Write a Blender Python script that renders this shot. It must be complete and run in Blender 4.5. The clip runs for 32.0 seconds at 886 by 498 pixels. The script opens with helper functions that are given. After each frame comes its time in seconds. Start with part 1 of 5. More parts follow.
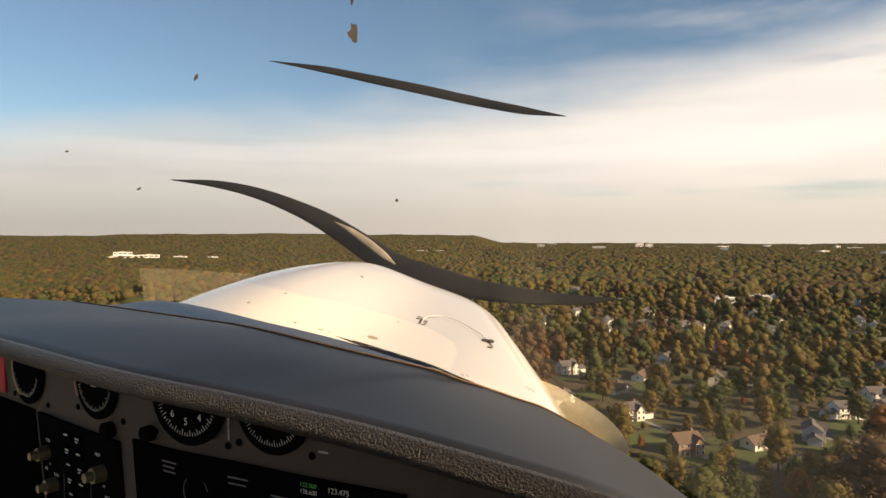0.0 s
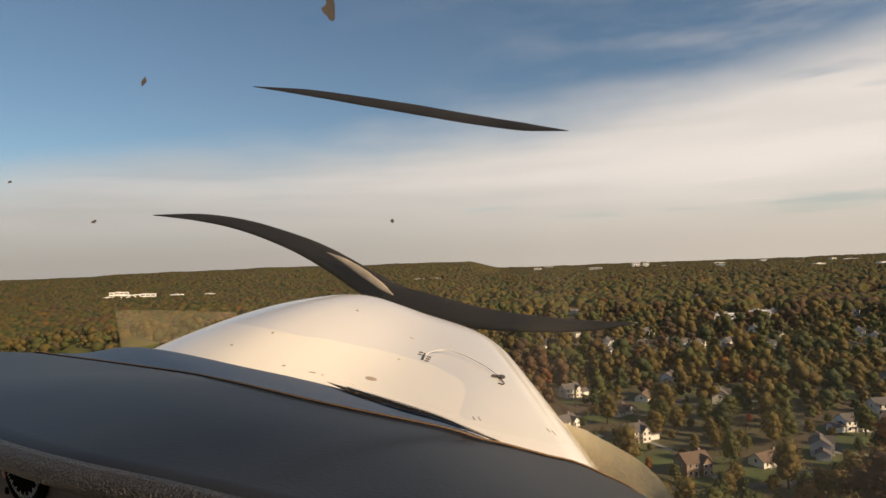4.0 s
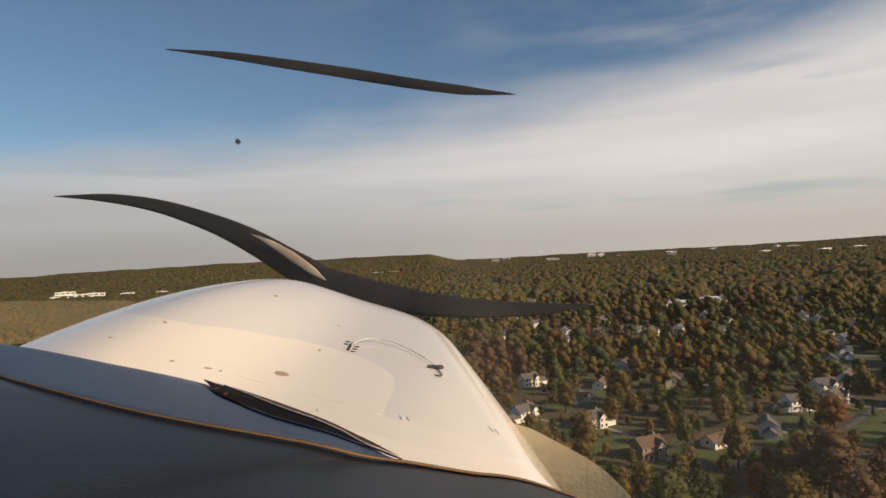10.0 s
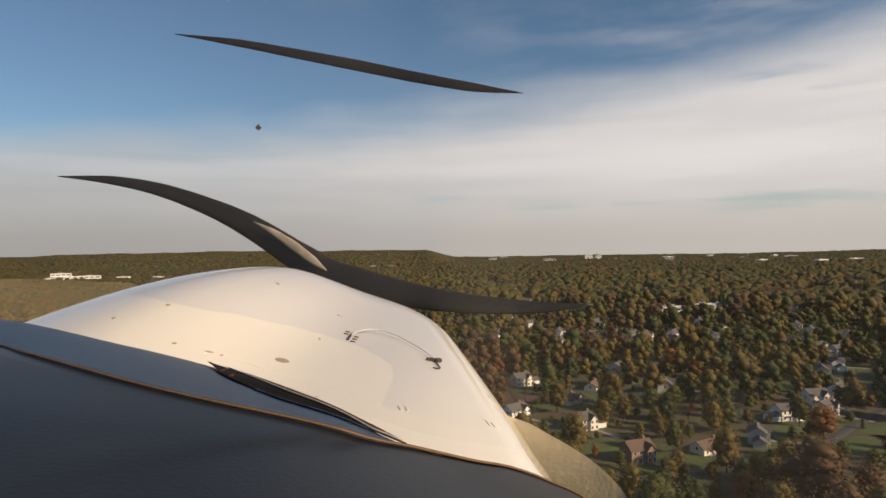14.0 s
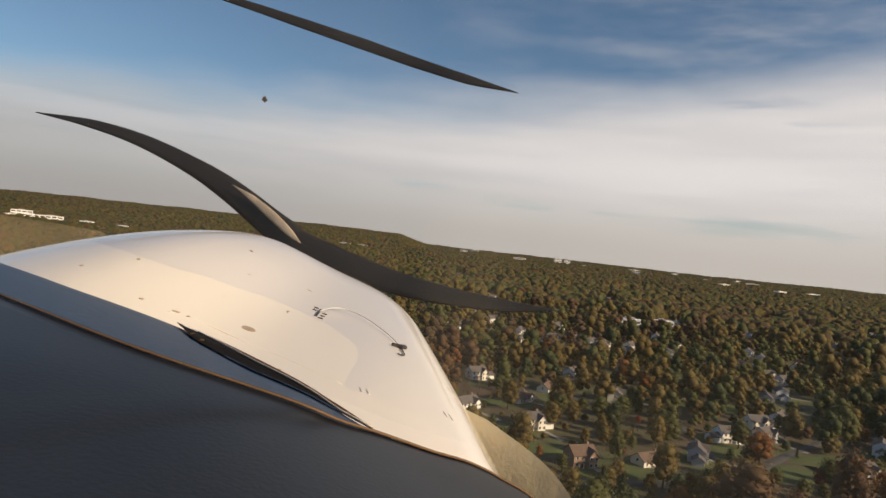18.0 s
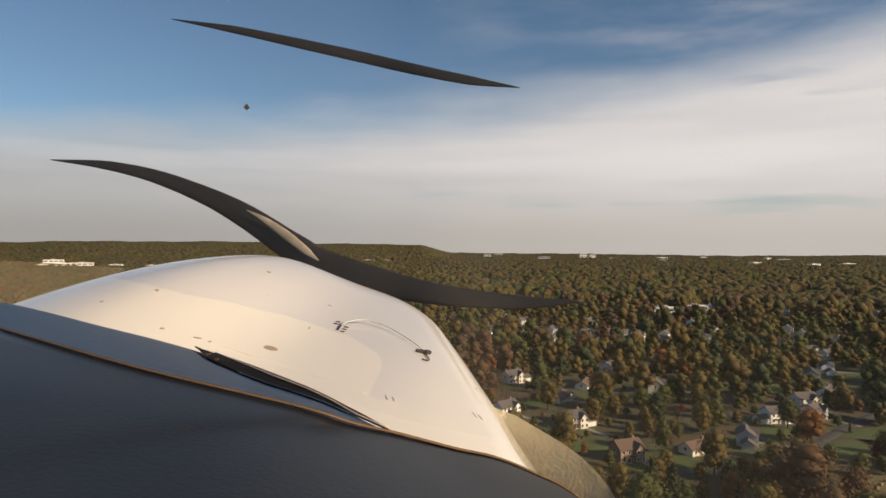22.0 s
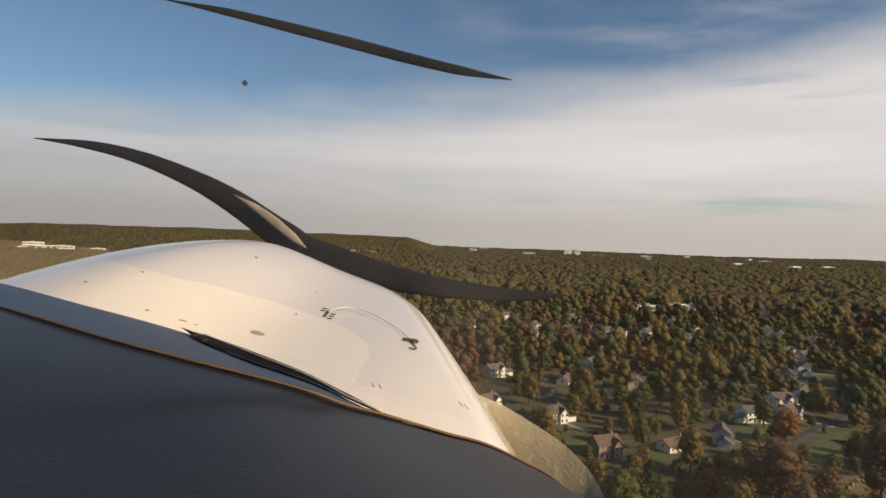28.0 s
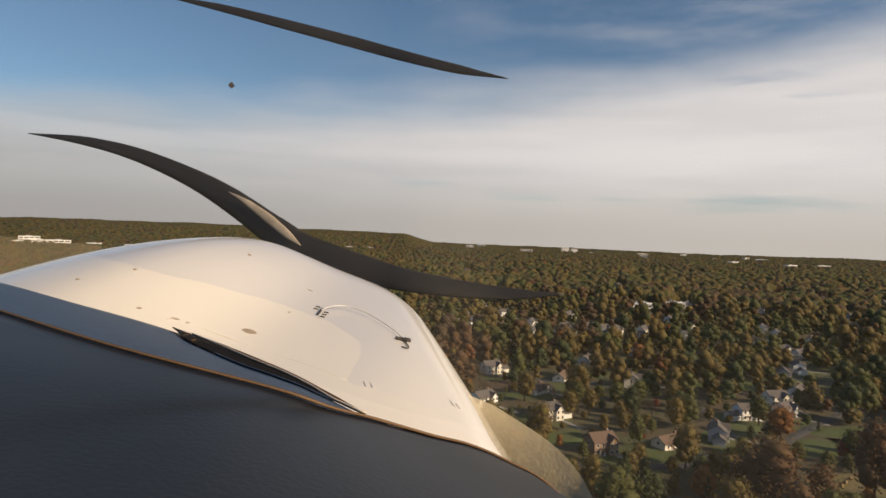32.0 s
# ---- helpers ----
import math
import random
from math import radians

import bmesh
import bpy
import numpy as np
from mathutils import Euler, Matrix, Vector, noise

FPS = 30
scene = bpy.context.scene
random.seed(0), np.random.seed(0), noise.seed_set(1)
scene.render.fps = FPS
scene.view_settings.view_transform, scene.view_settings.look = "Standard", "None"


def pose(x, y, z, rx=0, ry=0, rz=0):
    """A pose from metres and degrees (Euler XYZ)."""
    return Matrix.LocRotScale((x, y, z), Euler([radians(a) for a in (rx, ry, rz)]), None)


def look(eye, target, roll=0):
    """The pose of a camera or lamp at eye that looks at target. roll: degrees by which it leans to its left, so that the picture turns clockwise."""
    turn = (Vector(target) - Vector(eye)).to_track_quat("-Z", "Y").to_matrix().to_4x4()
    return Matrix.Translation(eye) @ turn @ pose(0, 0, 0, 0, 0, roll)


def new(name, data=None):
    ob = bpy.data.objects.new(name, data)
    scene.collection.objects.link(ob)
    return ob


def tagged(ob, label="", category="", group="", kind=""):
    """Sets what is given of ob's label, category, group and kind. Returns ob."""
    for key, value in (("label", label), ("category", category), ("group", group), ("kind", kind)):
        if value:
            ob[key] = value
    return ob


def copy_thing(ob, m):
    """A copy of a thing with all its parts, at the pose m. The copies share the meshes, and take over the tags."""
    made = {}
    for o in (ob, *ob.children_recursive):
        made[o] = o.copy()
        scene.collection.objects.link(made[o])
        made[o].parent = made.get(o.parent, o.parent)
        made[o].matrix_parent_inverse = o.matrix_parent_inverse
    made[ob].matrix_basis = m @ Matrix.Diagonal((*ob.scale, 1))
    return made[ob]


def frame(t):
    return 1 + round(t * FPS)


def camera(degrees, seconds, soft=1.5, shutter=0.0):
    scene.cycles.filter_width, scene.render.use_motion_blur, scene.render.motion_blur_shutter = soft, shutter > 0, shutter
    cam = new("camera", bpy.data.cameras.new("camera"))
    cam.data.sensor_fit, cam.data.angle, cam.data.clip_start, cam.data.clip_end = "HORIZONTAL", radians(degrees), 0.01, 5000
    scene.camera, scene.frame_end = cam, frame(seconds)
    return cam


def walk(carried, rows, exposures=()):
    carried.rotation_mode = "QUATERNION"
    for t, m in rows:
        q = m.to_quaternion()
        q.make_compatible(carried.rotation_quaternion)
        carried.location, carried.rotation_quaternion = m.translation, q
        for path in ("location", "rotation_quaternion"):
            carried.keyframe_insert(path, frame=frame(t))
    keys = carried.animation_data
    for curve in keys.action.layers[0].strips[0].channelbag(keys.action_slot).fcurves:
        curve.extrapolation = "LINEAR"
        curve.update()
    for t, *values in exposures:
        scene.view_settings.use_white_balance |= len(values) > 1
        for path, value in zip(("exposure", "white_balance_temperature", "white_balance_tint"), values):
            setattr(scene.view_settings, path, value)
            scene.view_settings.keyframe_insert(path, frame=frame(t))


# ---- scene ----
cam = camera(70, 32.0, soft=1.5)
# The airplane's own frame hangs 95 m over the ground; x right, y forward.
ALT = 95.0
walk(cam, [
    (0.0, pose(-0.012, -0.378, 95.066, 88.56, 0.04, 6.12)),
    (0.5, pose(-0.066, -0.284, 95.063, 88.48, 0.27, 4.32)),
    (1.0, pose(-0.056, -0.258, 95.057, 87.96, 0.41, 3.94)),
    (1.5, pose(-0.037, -0.243, 95.055, 87.26, 0.01, 5.16)),
    (2.0, pose(-0.046, -0.235, 95.037, 88.57, 0.05, 1.15)),
    (2.5, pose(-0.075, -0.227, 95.053, 88.95, 0.54, 5.72)),
    (3.0, pose(-0.033, -0.267, 95.059, 91.27, 1.08, 7.63)),
    (3.5, pose(-0.048, -0.266, 95.066, 91.16, 1.60, 7.13)),
    (5.5, pose(-0.003, 0.009, 95.052, 90.77, 3.33, 1.43)),
    (6.0, pose(-0.003, -0.001, 95.056, 90.90, 3.84, 1.69)),
    (6.5, pose(-0.009, 0.010, 95.039, 90.12, 3.44, 0.66)),
    (7.0, pose(-0.029, -0.010, 95.037, 90.43, 3.55, 0.72)),
    (7.5, pose(-0.018, 0.011, 95.018, 89.99, 1.17, 1.04)),
    (8.0, pose(-0.019, -0.002, 95.029, 89.20, -2.28, 0.84)),
    (8.5, pose(-0.006, 0.009, 95.029, 89.26, 0.33, 1.27)),
    (9.0, pose(0.000, 0.012, 95.022, 89.35, 1.38, 1.62)),
    (9.5, pose(0.005, 0.008, 95.023, 90.04, 3.84, 1.00)),
    (10.0, pose(0.004, 0.015, 95.015, 90.20, 3.23, 2.04)),
    (10.5, pose(-0.002, 0.012, 95.012, 89.81, 1.82, 0.51)),
    (11.0, pose(-0.007, -0.009, 95.021, 89.68, 0.49, -0.18)),
    (11.5, pose(-0.005, -0.003, 95.031, 89.12, -1.44, 0.27)),
    (12.0, pose(-0.007, -0.000, 95.038, 88.89, -0.86, 0.20)),
    (12.5, pose(-0.013, -0.008, 95.029, 89.56, -1.53, 0.37)),
    (13.0, pose(-0.024, -0.009, 95.017, 90.08, -2.61, 0.61)),
    (13.5, pose(-0.014, -0.002, 95.007, 90.63, 1.07, 2.04)),
    (14.0, pose(-0.007, 0.002, 95.011, 89.86, 0.97, 1.84)),
    (14.5, pose(0.004, 0.014, 95.019, 88.20, 0.15, 1.79)),
    (16.5, pose(-0.015, -0.001, 95.013, 89.32, -2.91, 0.12)),
    (17.0, pose(0.004, 0.008, 94.994, 91.55, 1.46, 3.14)),
    (17.5, pose(-0.007, 0.015, 95.003, 89.16, -3.03, 1.26)),
    (18.0, pose(-0.022, -0.006, 95.017, 88.83, -6.32, -0.64)),
    (18.5, pose(-0.024, -0.014, 95.026, 88.00, -6.30, 0.07)),
    (19.0, pose(-0.013, -0.009, 95.010, 88.83, -4.16, 0.12)),
    (19.5, pose(0.009, -0.002, 95.002, 90.04, -0.38, 1.76)),
    (20.0, pose(0.003, 0.001, 94.998, 88.36, -2.94, 0.18)),
    (20.5, pose(0.001, 0.002, 95.018, 87.44, -3.05, -0.03)),
    (21.0, pose(0.003, -0.002, 95.007, 89.84, -0.80, 0.27)),
    (21.5, pose(-0.000, 0.001, 94.998, 89.76, -0.26, 0.99)),
    (22.0, pose(-0.001, 0.006, 95.003, 89.45, -0.43, 1.38)),
    (22.5, pose(0.001, 0.011, 94.998, 90.52, 0.65, 2.63)),
    (23.0, pose(-0.020, -0.012, 95.010, 88.90, -2.02, -1.69)),
    (23.5, pose(-0.017, -0.001, 95.002, 88.61, -2.91, -0.10)),
    (24.0, pose(-0.031, -0.012, 95.014, 89.10, -4.65, 0.08)),
    (24.5, pose(-0.029, -0.012, 95.006, 90.10, -4.46, 1.34)),
    (26.5, pose(-0.033, -0.010, 94.998, 90.08, -4.91, -0.42)),
    (27.0, pose(-0.016, 0.003, 94.989, 89.10, -4.86, -0.58)),
    (27.5, pose(-0.009, 0.005, 94.987, 88.77, -4.10, -0.57)),
    (28.0, pose(-0.010, 0.008, 94.995, 88.84, -2.01, 0.10)),
    (28.5, pose(-0.003, 0.009, 95.007, 88.84, -0.02, 1.07)),
    (29.0, pose(0.002, 0.010, 94.991, 90.38, 0.47, 0.53)),
    (29.5, pose(-0.003, 0.001, 95.001, 88.90, -1.32, -0.48)),
    (30.0, pose(0.001, 0.015, 94.990, 89.45, -2.40, 0.63)),
    (30.5, pose(0.005, 0.021, 94.986, 90.01, -1.99, 0.89)),
    (31.0, pose(-0.005, 0.004, 95.015, 88.25, -3.98, -1.61)),
    (31.5, pose(0.002, 0.007, 95.006, 87.79, -3.48, -0.56)),
    (32.0, pose(-0.001, 0.007, 95.001, 88.54, -2.35, -0.15)),
], exposures=[(0.0, 0.54, 7250, 10), (1.0, 0.36, 7300, 10), (2.0, 0.3, 7000, 10), (3.5, 0.22, 7050, 10), (5.5, 0.0, 6950, 10), (9.0, 0.0, 6750, 10), (11.0, 0.02, 6560, 10), (19.0, 0.05, 6560, 10), (32.0, 0.05, 6560, 10)])

# ---- light ----
SUN_AZ, SUN_EL = radians(117), radians(25)
sun = new("sun", bpy.data.lights.new("sun", "SUN"))
sun.data.energy, sun.data.angle, sun.data.color = 5.0, radians(1.5), (1.0, 0.785, 0.53)
sun.matrix_world = look((math.sin(SUN_AZ) * math.cos(SUN_EL) * 900, math.cos(SUN_AZ) * math.cos(SUN_EL) * 900, math.sin(SUN_EL) * 900), (0, 0, 0))


def make_world():
    w = bpy.data.worlds.new("sky")
    scene.world = w
    w.use_nodes = True
    nt = w.node_tree
    N, Lk = nt.nodes, nt.links
    N.clear()
    out, bg = N.new("ShaderNodeOutputWorld"), N.new("ShaderNodeBackground")
    sky = N.new("ShaderNodeTexSky")
    sky.sky_type, sky.sun_disc = "NISHITA", False
    sky.sun_elevation, sky.sun_rotation = SUN_EL, SUN_AZ
    sky.air_density, sky.dust_density, sky.ozone_density = 0.95, 0.25, 2.6
    co = N.new("ShaderNodeTexCoord")
    sep = N.new("ShaderNodeSeparateXYZ")
    Lk.new(co.outputs["Generated"], sep.inputs[0])

    def m(op, a, b=None, c=None):
        n = N.new("ShaderNodeMath")
        n.operation = op
        for i, v in enumerate((a, b, c)):
            if v is None:
                continue
            if isinstance(v, (int, float)):
                n.inputs[i].default_value = v
            else:
                Lk.new(v, n.inputs[i])
        return n.outputs[0]

    def noise_at(sx, sz, scale, detail=5, rough=0.55, off=0.0):
        mp = N.new("ShaderNodeMapping")
        mp.inputs["Scale"].default_value = (sx, sx, sz)
        mp.inputs["Location"].default_value = (off, 0, off)
        mp.inputs["Rotation"].default_value = (0, radians(5), 0)
        Lk.new(co.outputs["Generated"], mp.inputs["Vector"])
        nz = N.new("ShaderNodeTexNoise")
        nz.inputs["Scale"].default_value, nz.inputs["Detail"].default_value, nz.inputs["Roughness"].default_value = scale, detail, rough
        Lk.new(mp.outputs[0], nz.inputs["Vector"])
        return nz.outputs[0]

    def ramp(v, a, b):
        n = N.new("ShaderNodeMapRange")
        n.interpolation_type = "SMOOTHSTEP"
        n.inputs["From Min"].default_value, n.inputs["From Max"].default_value = a, b
        Lk.new(v, n.inputs["Value"])
        return n.outputs[0]

    x, z = sep.outputs[0], sep.outputs[2]
    edge = m("SUBTRACT", m("SUBTRACT", z, 0.188), m("MULTIPLY", x, 0.112))
    edge = m("ADD", edge, m("MULTIPLY", m("SUBTRACT", noise_at(1.2, 4, 2.2, 6, 0.5), 0.5), 0.13))
    bank = ramp(edge, 0.075, -0.05)
    # thin veils above the bank, and blue gaps inside it
    veil = m("MULTIPLY", ramp(noise_at(1.0, 5, 1.7, 6, 0.6, 3.1), 0.38, 0.75), 0.72)
    veil = m("MULTIPLY", veil, ramp(x, -0.35, 0.5))
    haze = m("MULTIPLY", ramp(z, 0.55, 0.0), 0.03)
    gap = ramp(noise_at(1.0, 9, 2.0, 4, 0.5, 7.7), 0.60, 0.72)
    gap = m("MULTIPLY", gap, 0.5)
    fac = m("MAXIMUM", m("MULTIPLY", bank, m("SUBTRACT", 0.96, gap)), m("MAXIMUM", veil, haze))
    fac = m("MAXIMUM", fac, ramp(z, 0.10, 0.02))
    streak = noise_at(0.8, 10, 3.0, 5, 0.55, 1.3)
    tone = N.new("ShaderNodeMix")
    tone.data_type = "RGBA"
    tone.inputs[6].default_value, tone.inputs[7].default_value = (5.1, 5.1, 5.2, 1), (9.5, 8.85, 8.5, 1)
    Lk.new(m("ADD", m("MULTIPLY", ramp(streak, 0.30, 0.70), 0.28), m("MULTIPLY", ramp(x, -0.6, 0.55), 0.66)), tone.inputs[0])
    low = N.new("ShaderNodeMix")
    low.data_type = "RGBA"
    side = N.new("ShaderNodeMix")
    side.data_type = "RGBA"
    side.inputs[6].default_value, side.inputs[7].default_value = (4.2, 4.0, 3.85, 1), (6.1, 5.6, 5.1, 1)
    Lk.new(ramp(x, -0.6, 0.5), side.inputs[0])
    Lk.new(side.outputs[2], low.inputs[7])
    Lk.new(ramp(z, 0.13, 0.0), low.inputs[0])
    Lk.new(tone.outputs[2], low.inputs[6])
    mix = N.new("ShaderNodeMix")
    mix.data_type = "RGBA"
    Lk.new(fac, mix.inputs[0])
    deep = N.new("ShaderNodeMix")
    deep.data_type, deep.blend_type = "RGBA", "MULTIPLY"
    deep.inputs[0].default_value = 1.0
    deep.inputs[7].default_value = (0.80, 0.90, 0.92, 1)
    Lk.new(sky.outputs[0], deep.inputs[6])
    Lk.new(deep.outputs[2], mix.inputs[6])
    Lk.new(low.outputs[2], mix.inputs[7])
    Lk.new(mix.outputs[2], bg.inputs[0])
    bg.inputs[1].default_value = 0.088
    Lk.new(bg.outputs[0], out.inputs[0])


make_world()


# ---- materials ----
def mat(name, col, rough=0.6, var=0.25, scale=6.0, fine=60.0, bump=0.0, metal=0.0, spec=0.5, islands=0.0, things=0.0, coat=0.0, alpha=1.0, hue=0.0, second=None, spots=0.5, glow_through=0.0):
    """A surface with coarse and fine variation; islands/things: spread of value between pieces."""
    ma = bpy.data.materials.new(name)
    ma.use_nodes = True
    nt = ma.node_tree
    N, Lk = nt.nodes, nt.links
    b = N["Principled BSDF"]
    b.inputs["Roughness"].default_value, b.inputs["Metallic"].default_value = rough, metal
    b.inputs["Specular IOR Level"].default_value, b.inputs["Coat Weight"].default_value = spec, coat
    b.inputs["Alpha"].default_value = alpha
    co = N.new("ShaderNodeTexCoord")

    def nz(s, d):
        n = N.new("ShaderNodeTexNoise")
        n.inputs["Scale"].default_value, n.inputs["Detail"].default_value = s, d
        Lk.new(co.outputs["Object"], n.inputs["Vector"])
        return n.outputs[0]

    def mth(op, a, b2):
        n = N.new("ShaderNodeMath")
        n.operation = op
        for i, v in enumerate((a, b2)):
            if isinstance(v, (int, float)):
                n.inputs[i].default_value = v
            else:
                Lk.new(v, n.inputs[i])
        return n.outputs[0]

    coarse, grain = nz(scale, 4), nz(fine, 3)
    value = mth("ADD", mth("MULTIPLY", coarse, var * 2), mth("MULTIPLY", grain, var))
    value = mth("ADD", value, 1.0 - 1.5 * var)
    if islands or things:
        g = N.new("ShaderNodeNewGeometry").outputs["Random Per Island"] if islands else N.new("ShaderNodeObjectInfo").outputs["Random"]
        value = mth("ADD", value, mth("MULTIPLY", mth("SUBTRACT", g, 0.5), 2 * (islands or things)))
    hs = N.new("ShaderNodeHueSaturation")
    hs.inputs["Color"].default_value = (*col, 1)
    if second:
        mx = N.new("ShaderNodeMix")
        mx.data_type = "RGBA"
        mx.inputs[6].default_value, mx.inputs[7].default_value = (*col, 1), (*second, 1)
        r = N.new("ShaderNodeMapRange")
        r.inputs["From Min"].default_value, r.inputs["From Max"].default_value = spots - 0.1, spots + 0.1
        Lk.new(nz(scale * 0.6, 6), r.inputs["Value"])
        Lk.new(r.outputs[0], mx.inputs[0])
        Lk.new(mx.outputs[2], hs.inputs["Color"])
    Lk.new(value, hs.inputs["Value"])
    if hue and (islands or things):
        Lk.new(mth("ADD", mth("MULTIPLY", g, hue), 0.5 - hue / 2), hs.inputs["Hue"])
    Lk.new(hs.outputs[0], b.inputs["Base Color"])
    if bump:
        bp = N.new("ShaderNodeBump")
        bp.inputs["Strength"].default_value, bp.inputs["Distance"].default_value = bump, 0.01
        Lk.new(grain, bp.inputs["Height"])
        Lk.new(bp.outputs[0], b.inputs["Normal"])
    if glow_through:  # thin leaves let light through
        tr, mx2 = N.new("ShaderNodeBsdfTranslucent"), N.new("ShaderNodeMixShader")
        Lk.new(hs.outputs[0], tr.inputs["Color"])
        mx2.inputs[0].default_value = glow_through
        Lk.new(b.outputs[0], mx2.inputs[1])
        Lk.new(tr.outputs[0], mx2.inputs[2])
        Lk.new(mx2.outputs[0], N["Material Output"].inputs["Surface"])
    return ma


M_COWL = mat("white_gelcoat", (0.775, 0.722, 0.645), 0.22, 0.05, 3, 40, spec=0.5, coat=0.5)


def painted_shading(ma):
    """Puts the greyer light towards the nose into the base colour, divided from the cream white by a bowed edge."""
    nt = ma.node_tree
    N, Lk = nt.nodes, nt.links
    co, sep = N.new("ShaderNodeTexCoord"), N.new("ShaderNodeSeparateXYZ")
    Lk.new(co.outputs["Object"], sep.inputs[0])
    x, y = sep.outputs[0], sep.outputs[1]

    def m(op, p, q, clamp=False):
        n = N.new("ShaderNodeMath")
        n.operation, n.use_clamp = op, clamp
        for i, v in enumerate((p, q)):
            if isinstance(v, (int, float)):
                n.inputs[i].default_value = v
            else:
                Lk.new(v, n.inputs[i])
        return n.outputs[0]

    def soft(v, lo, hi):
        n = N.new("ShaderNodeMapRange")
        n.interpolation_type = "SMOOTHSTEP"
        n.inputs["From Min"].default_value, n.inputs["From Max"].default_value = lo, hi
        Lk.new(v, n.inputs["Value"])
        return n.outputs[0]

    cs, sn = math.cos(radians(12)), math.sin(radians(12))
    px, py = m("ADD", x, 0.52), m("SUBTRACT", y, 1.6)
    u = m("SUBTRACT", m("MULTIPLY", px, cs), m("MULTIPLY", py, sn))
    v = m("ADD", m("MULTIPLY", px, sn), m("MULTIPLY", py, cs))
    # edge of the painted shading: how far back the grey reaches, across the cowling
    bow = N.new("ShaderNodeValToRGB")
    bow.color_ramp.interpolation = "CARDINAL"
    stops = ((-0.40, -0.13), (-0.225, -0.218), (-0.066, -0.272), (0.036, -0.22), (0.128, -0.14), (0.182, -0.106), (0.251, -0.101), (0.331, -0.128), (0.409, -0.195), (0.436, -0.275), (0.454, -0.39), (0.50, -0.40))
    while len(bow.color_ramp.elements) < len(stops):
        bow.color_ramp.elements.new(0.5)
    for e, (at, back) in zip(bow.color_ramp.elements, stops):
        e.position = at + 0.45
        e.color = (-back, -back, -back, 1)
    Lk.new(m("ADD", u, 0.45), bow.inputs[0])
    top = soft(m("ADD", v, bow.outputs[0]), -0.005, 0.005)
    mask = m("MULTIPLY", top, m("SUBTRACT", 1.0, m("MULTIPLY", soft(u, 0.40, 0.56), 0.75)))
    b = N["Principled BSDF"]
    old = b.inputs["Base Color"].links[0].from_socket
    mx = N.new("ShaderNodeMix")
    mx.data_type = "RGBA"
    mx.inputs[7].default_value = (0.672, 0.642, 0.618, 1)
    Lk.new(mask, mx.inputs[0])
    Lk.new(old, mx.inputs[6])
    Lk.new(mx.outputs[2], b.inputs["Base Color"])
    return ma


painted_shading(M_COWL)
M_DASH = mat("grey_vinyl", (0.0135, 0.0138, 0.0150), 0.46, 0.65, 5, 260, bump=0.05, spec=0.55, second=(0.022, 0.0215, 0.0215), spots=0.55)
# the sky's reflection in the front strip is put into this blue
M_STRIP = mat("sky_sheen_vinyl", (0.024, 0.043, 0.082), 0.45, 0.7, 70, 420, bump=0.12, spec=0.4)
M_TRIM = mat("brown_piping", (0.15, 0.085, 0.04), 0.7, 0.3, 40, 400, bump=0.2)
M_WELT = mat("dark_brown_welt", (0.055, 0.030, 0.014), 0.75, 0.3, 40, 400, bump=0.2)
M_FOAM = mat("brown_foam", (0.017, 0.012, 0.009), 0.40, 0.6, 60, 420, bump=0.9)
M_BLACK = mat("slot_shade_black", (0.008, 0.007, 0.007), 0.95, 0.3, 30, 200, spec=0.05)
M_LIP = mat("cream_lip", (0.60, 0.52, 0.42), 0.5, 0.2, 30, 200)
M_BLADE = mat("dark_blade", (0.016, 0.0145, 0.014), 0.5, 0.3, 6, 60, spec=0.4)
M_GLINT = mat("bronze_glint", (0.44, 0.36, 0.27), 0.5, 0.5, 14, 90, metal=0.4)
M_SLOTB = mat("dark_brown_foam_band", (0.065, 0.034, 0.022), 0.9, 0.4, 60, 400, spec=0.1)
M_SPIN = mat("polished_spinner", (0.55, 0.53, 0.5), 0.25, 0.1, 6, 60, metal=0.8)
M_BAND = mat("tan_glazing_band", (0.60, 0.50, 0.32), 0.4, 0.3, 20, 200, bump=0.2, alpha=0.60)
M_BAND_THIN = mat("thin_tan_glazing_band", (0.42, 0.33, 0.20), 0.5, 0.3, 20, 200, alpha=0.26)
M_WIRE = mat("pale_wire", (0.62, 0.6, 0.56), 0.4, 0.1, 30, 200)
M_CLAMP = mat("dark_clamp", (0.06, 0.05, 0.045), 0.5, 0.3, 50, 300)
M_STAIN = mat("bug_stain", (0.34, 0.27, 0.20), 0.7, 0.4, 50, 300)


# ---- builders ----
def mesh_of(name, verts, faces, mats, index=None, smooth=True):
    me = bpy.data.meshes.new(name)
    me.from_pydata([tuple(map(float, v)) for v in verts], [], [tuple(map(int, q)) for q in faces])
    for ma in (mats if isinstance(mats, (list, tuple)) else [mats]):
        me.materials.append(ma)
    if index is not None:
        me.polygons.foreach_set("material_index", index)
    if smooth:
        me.polygons.foreach_set("use_smooth", [True] * len(me.polygons))
    me.update()
    return me


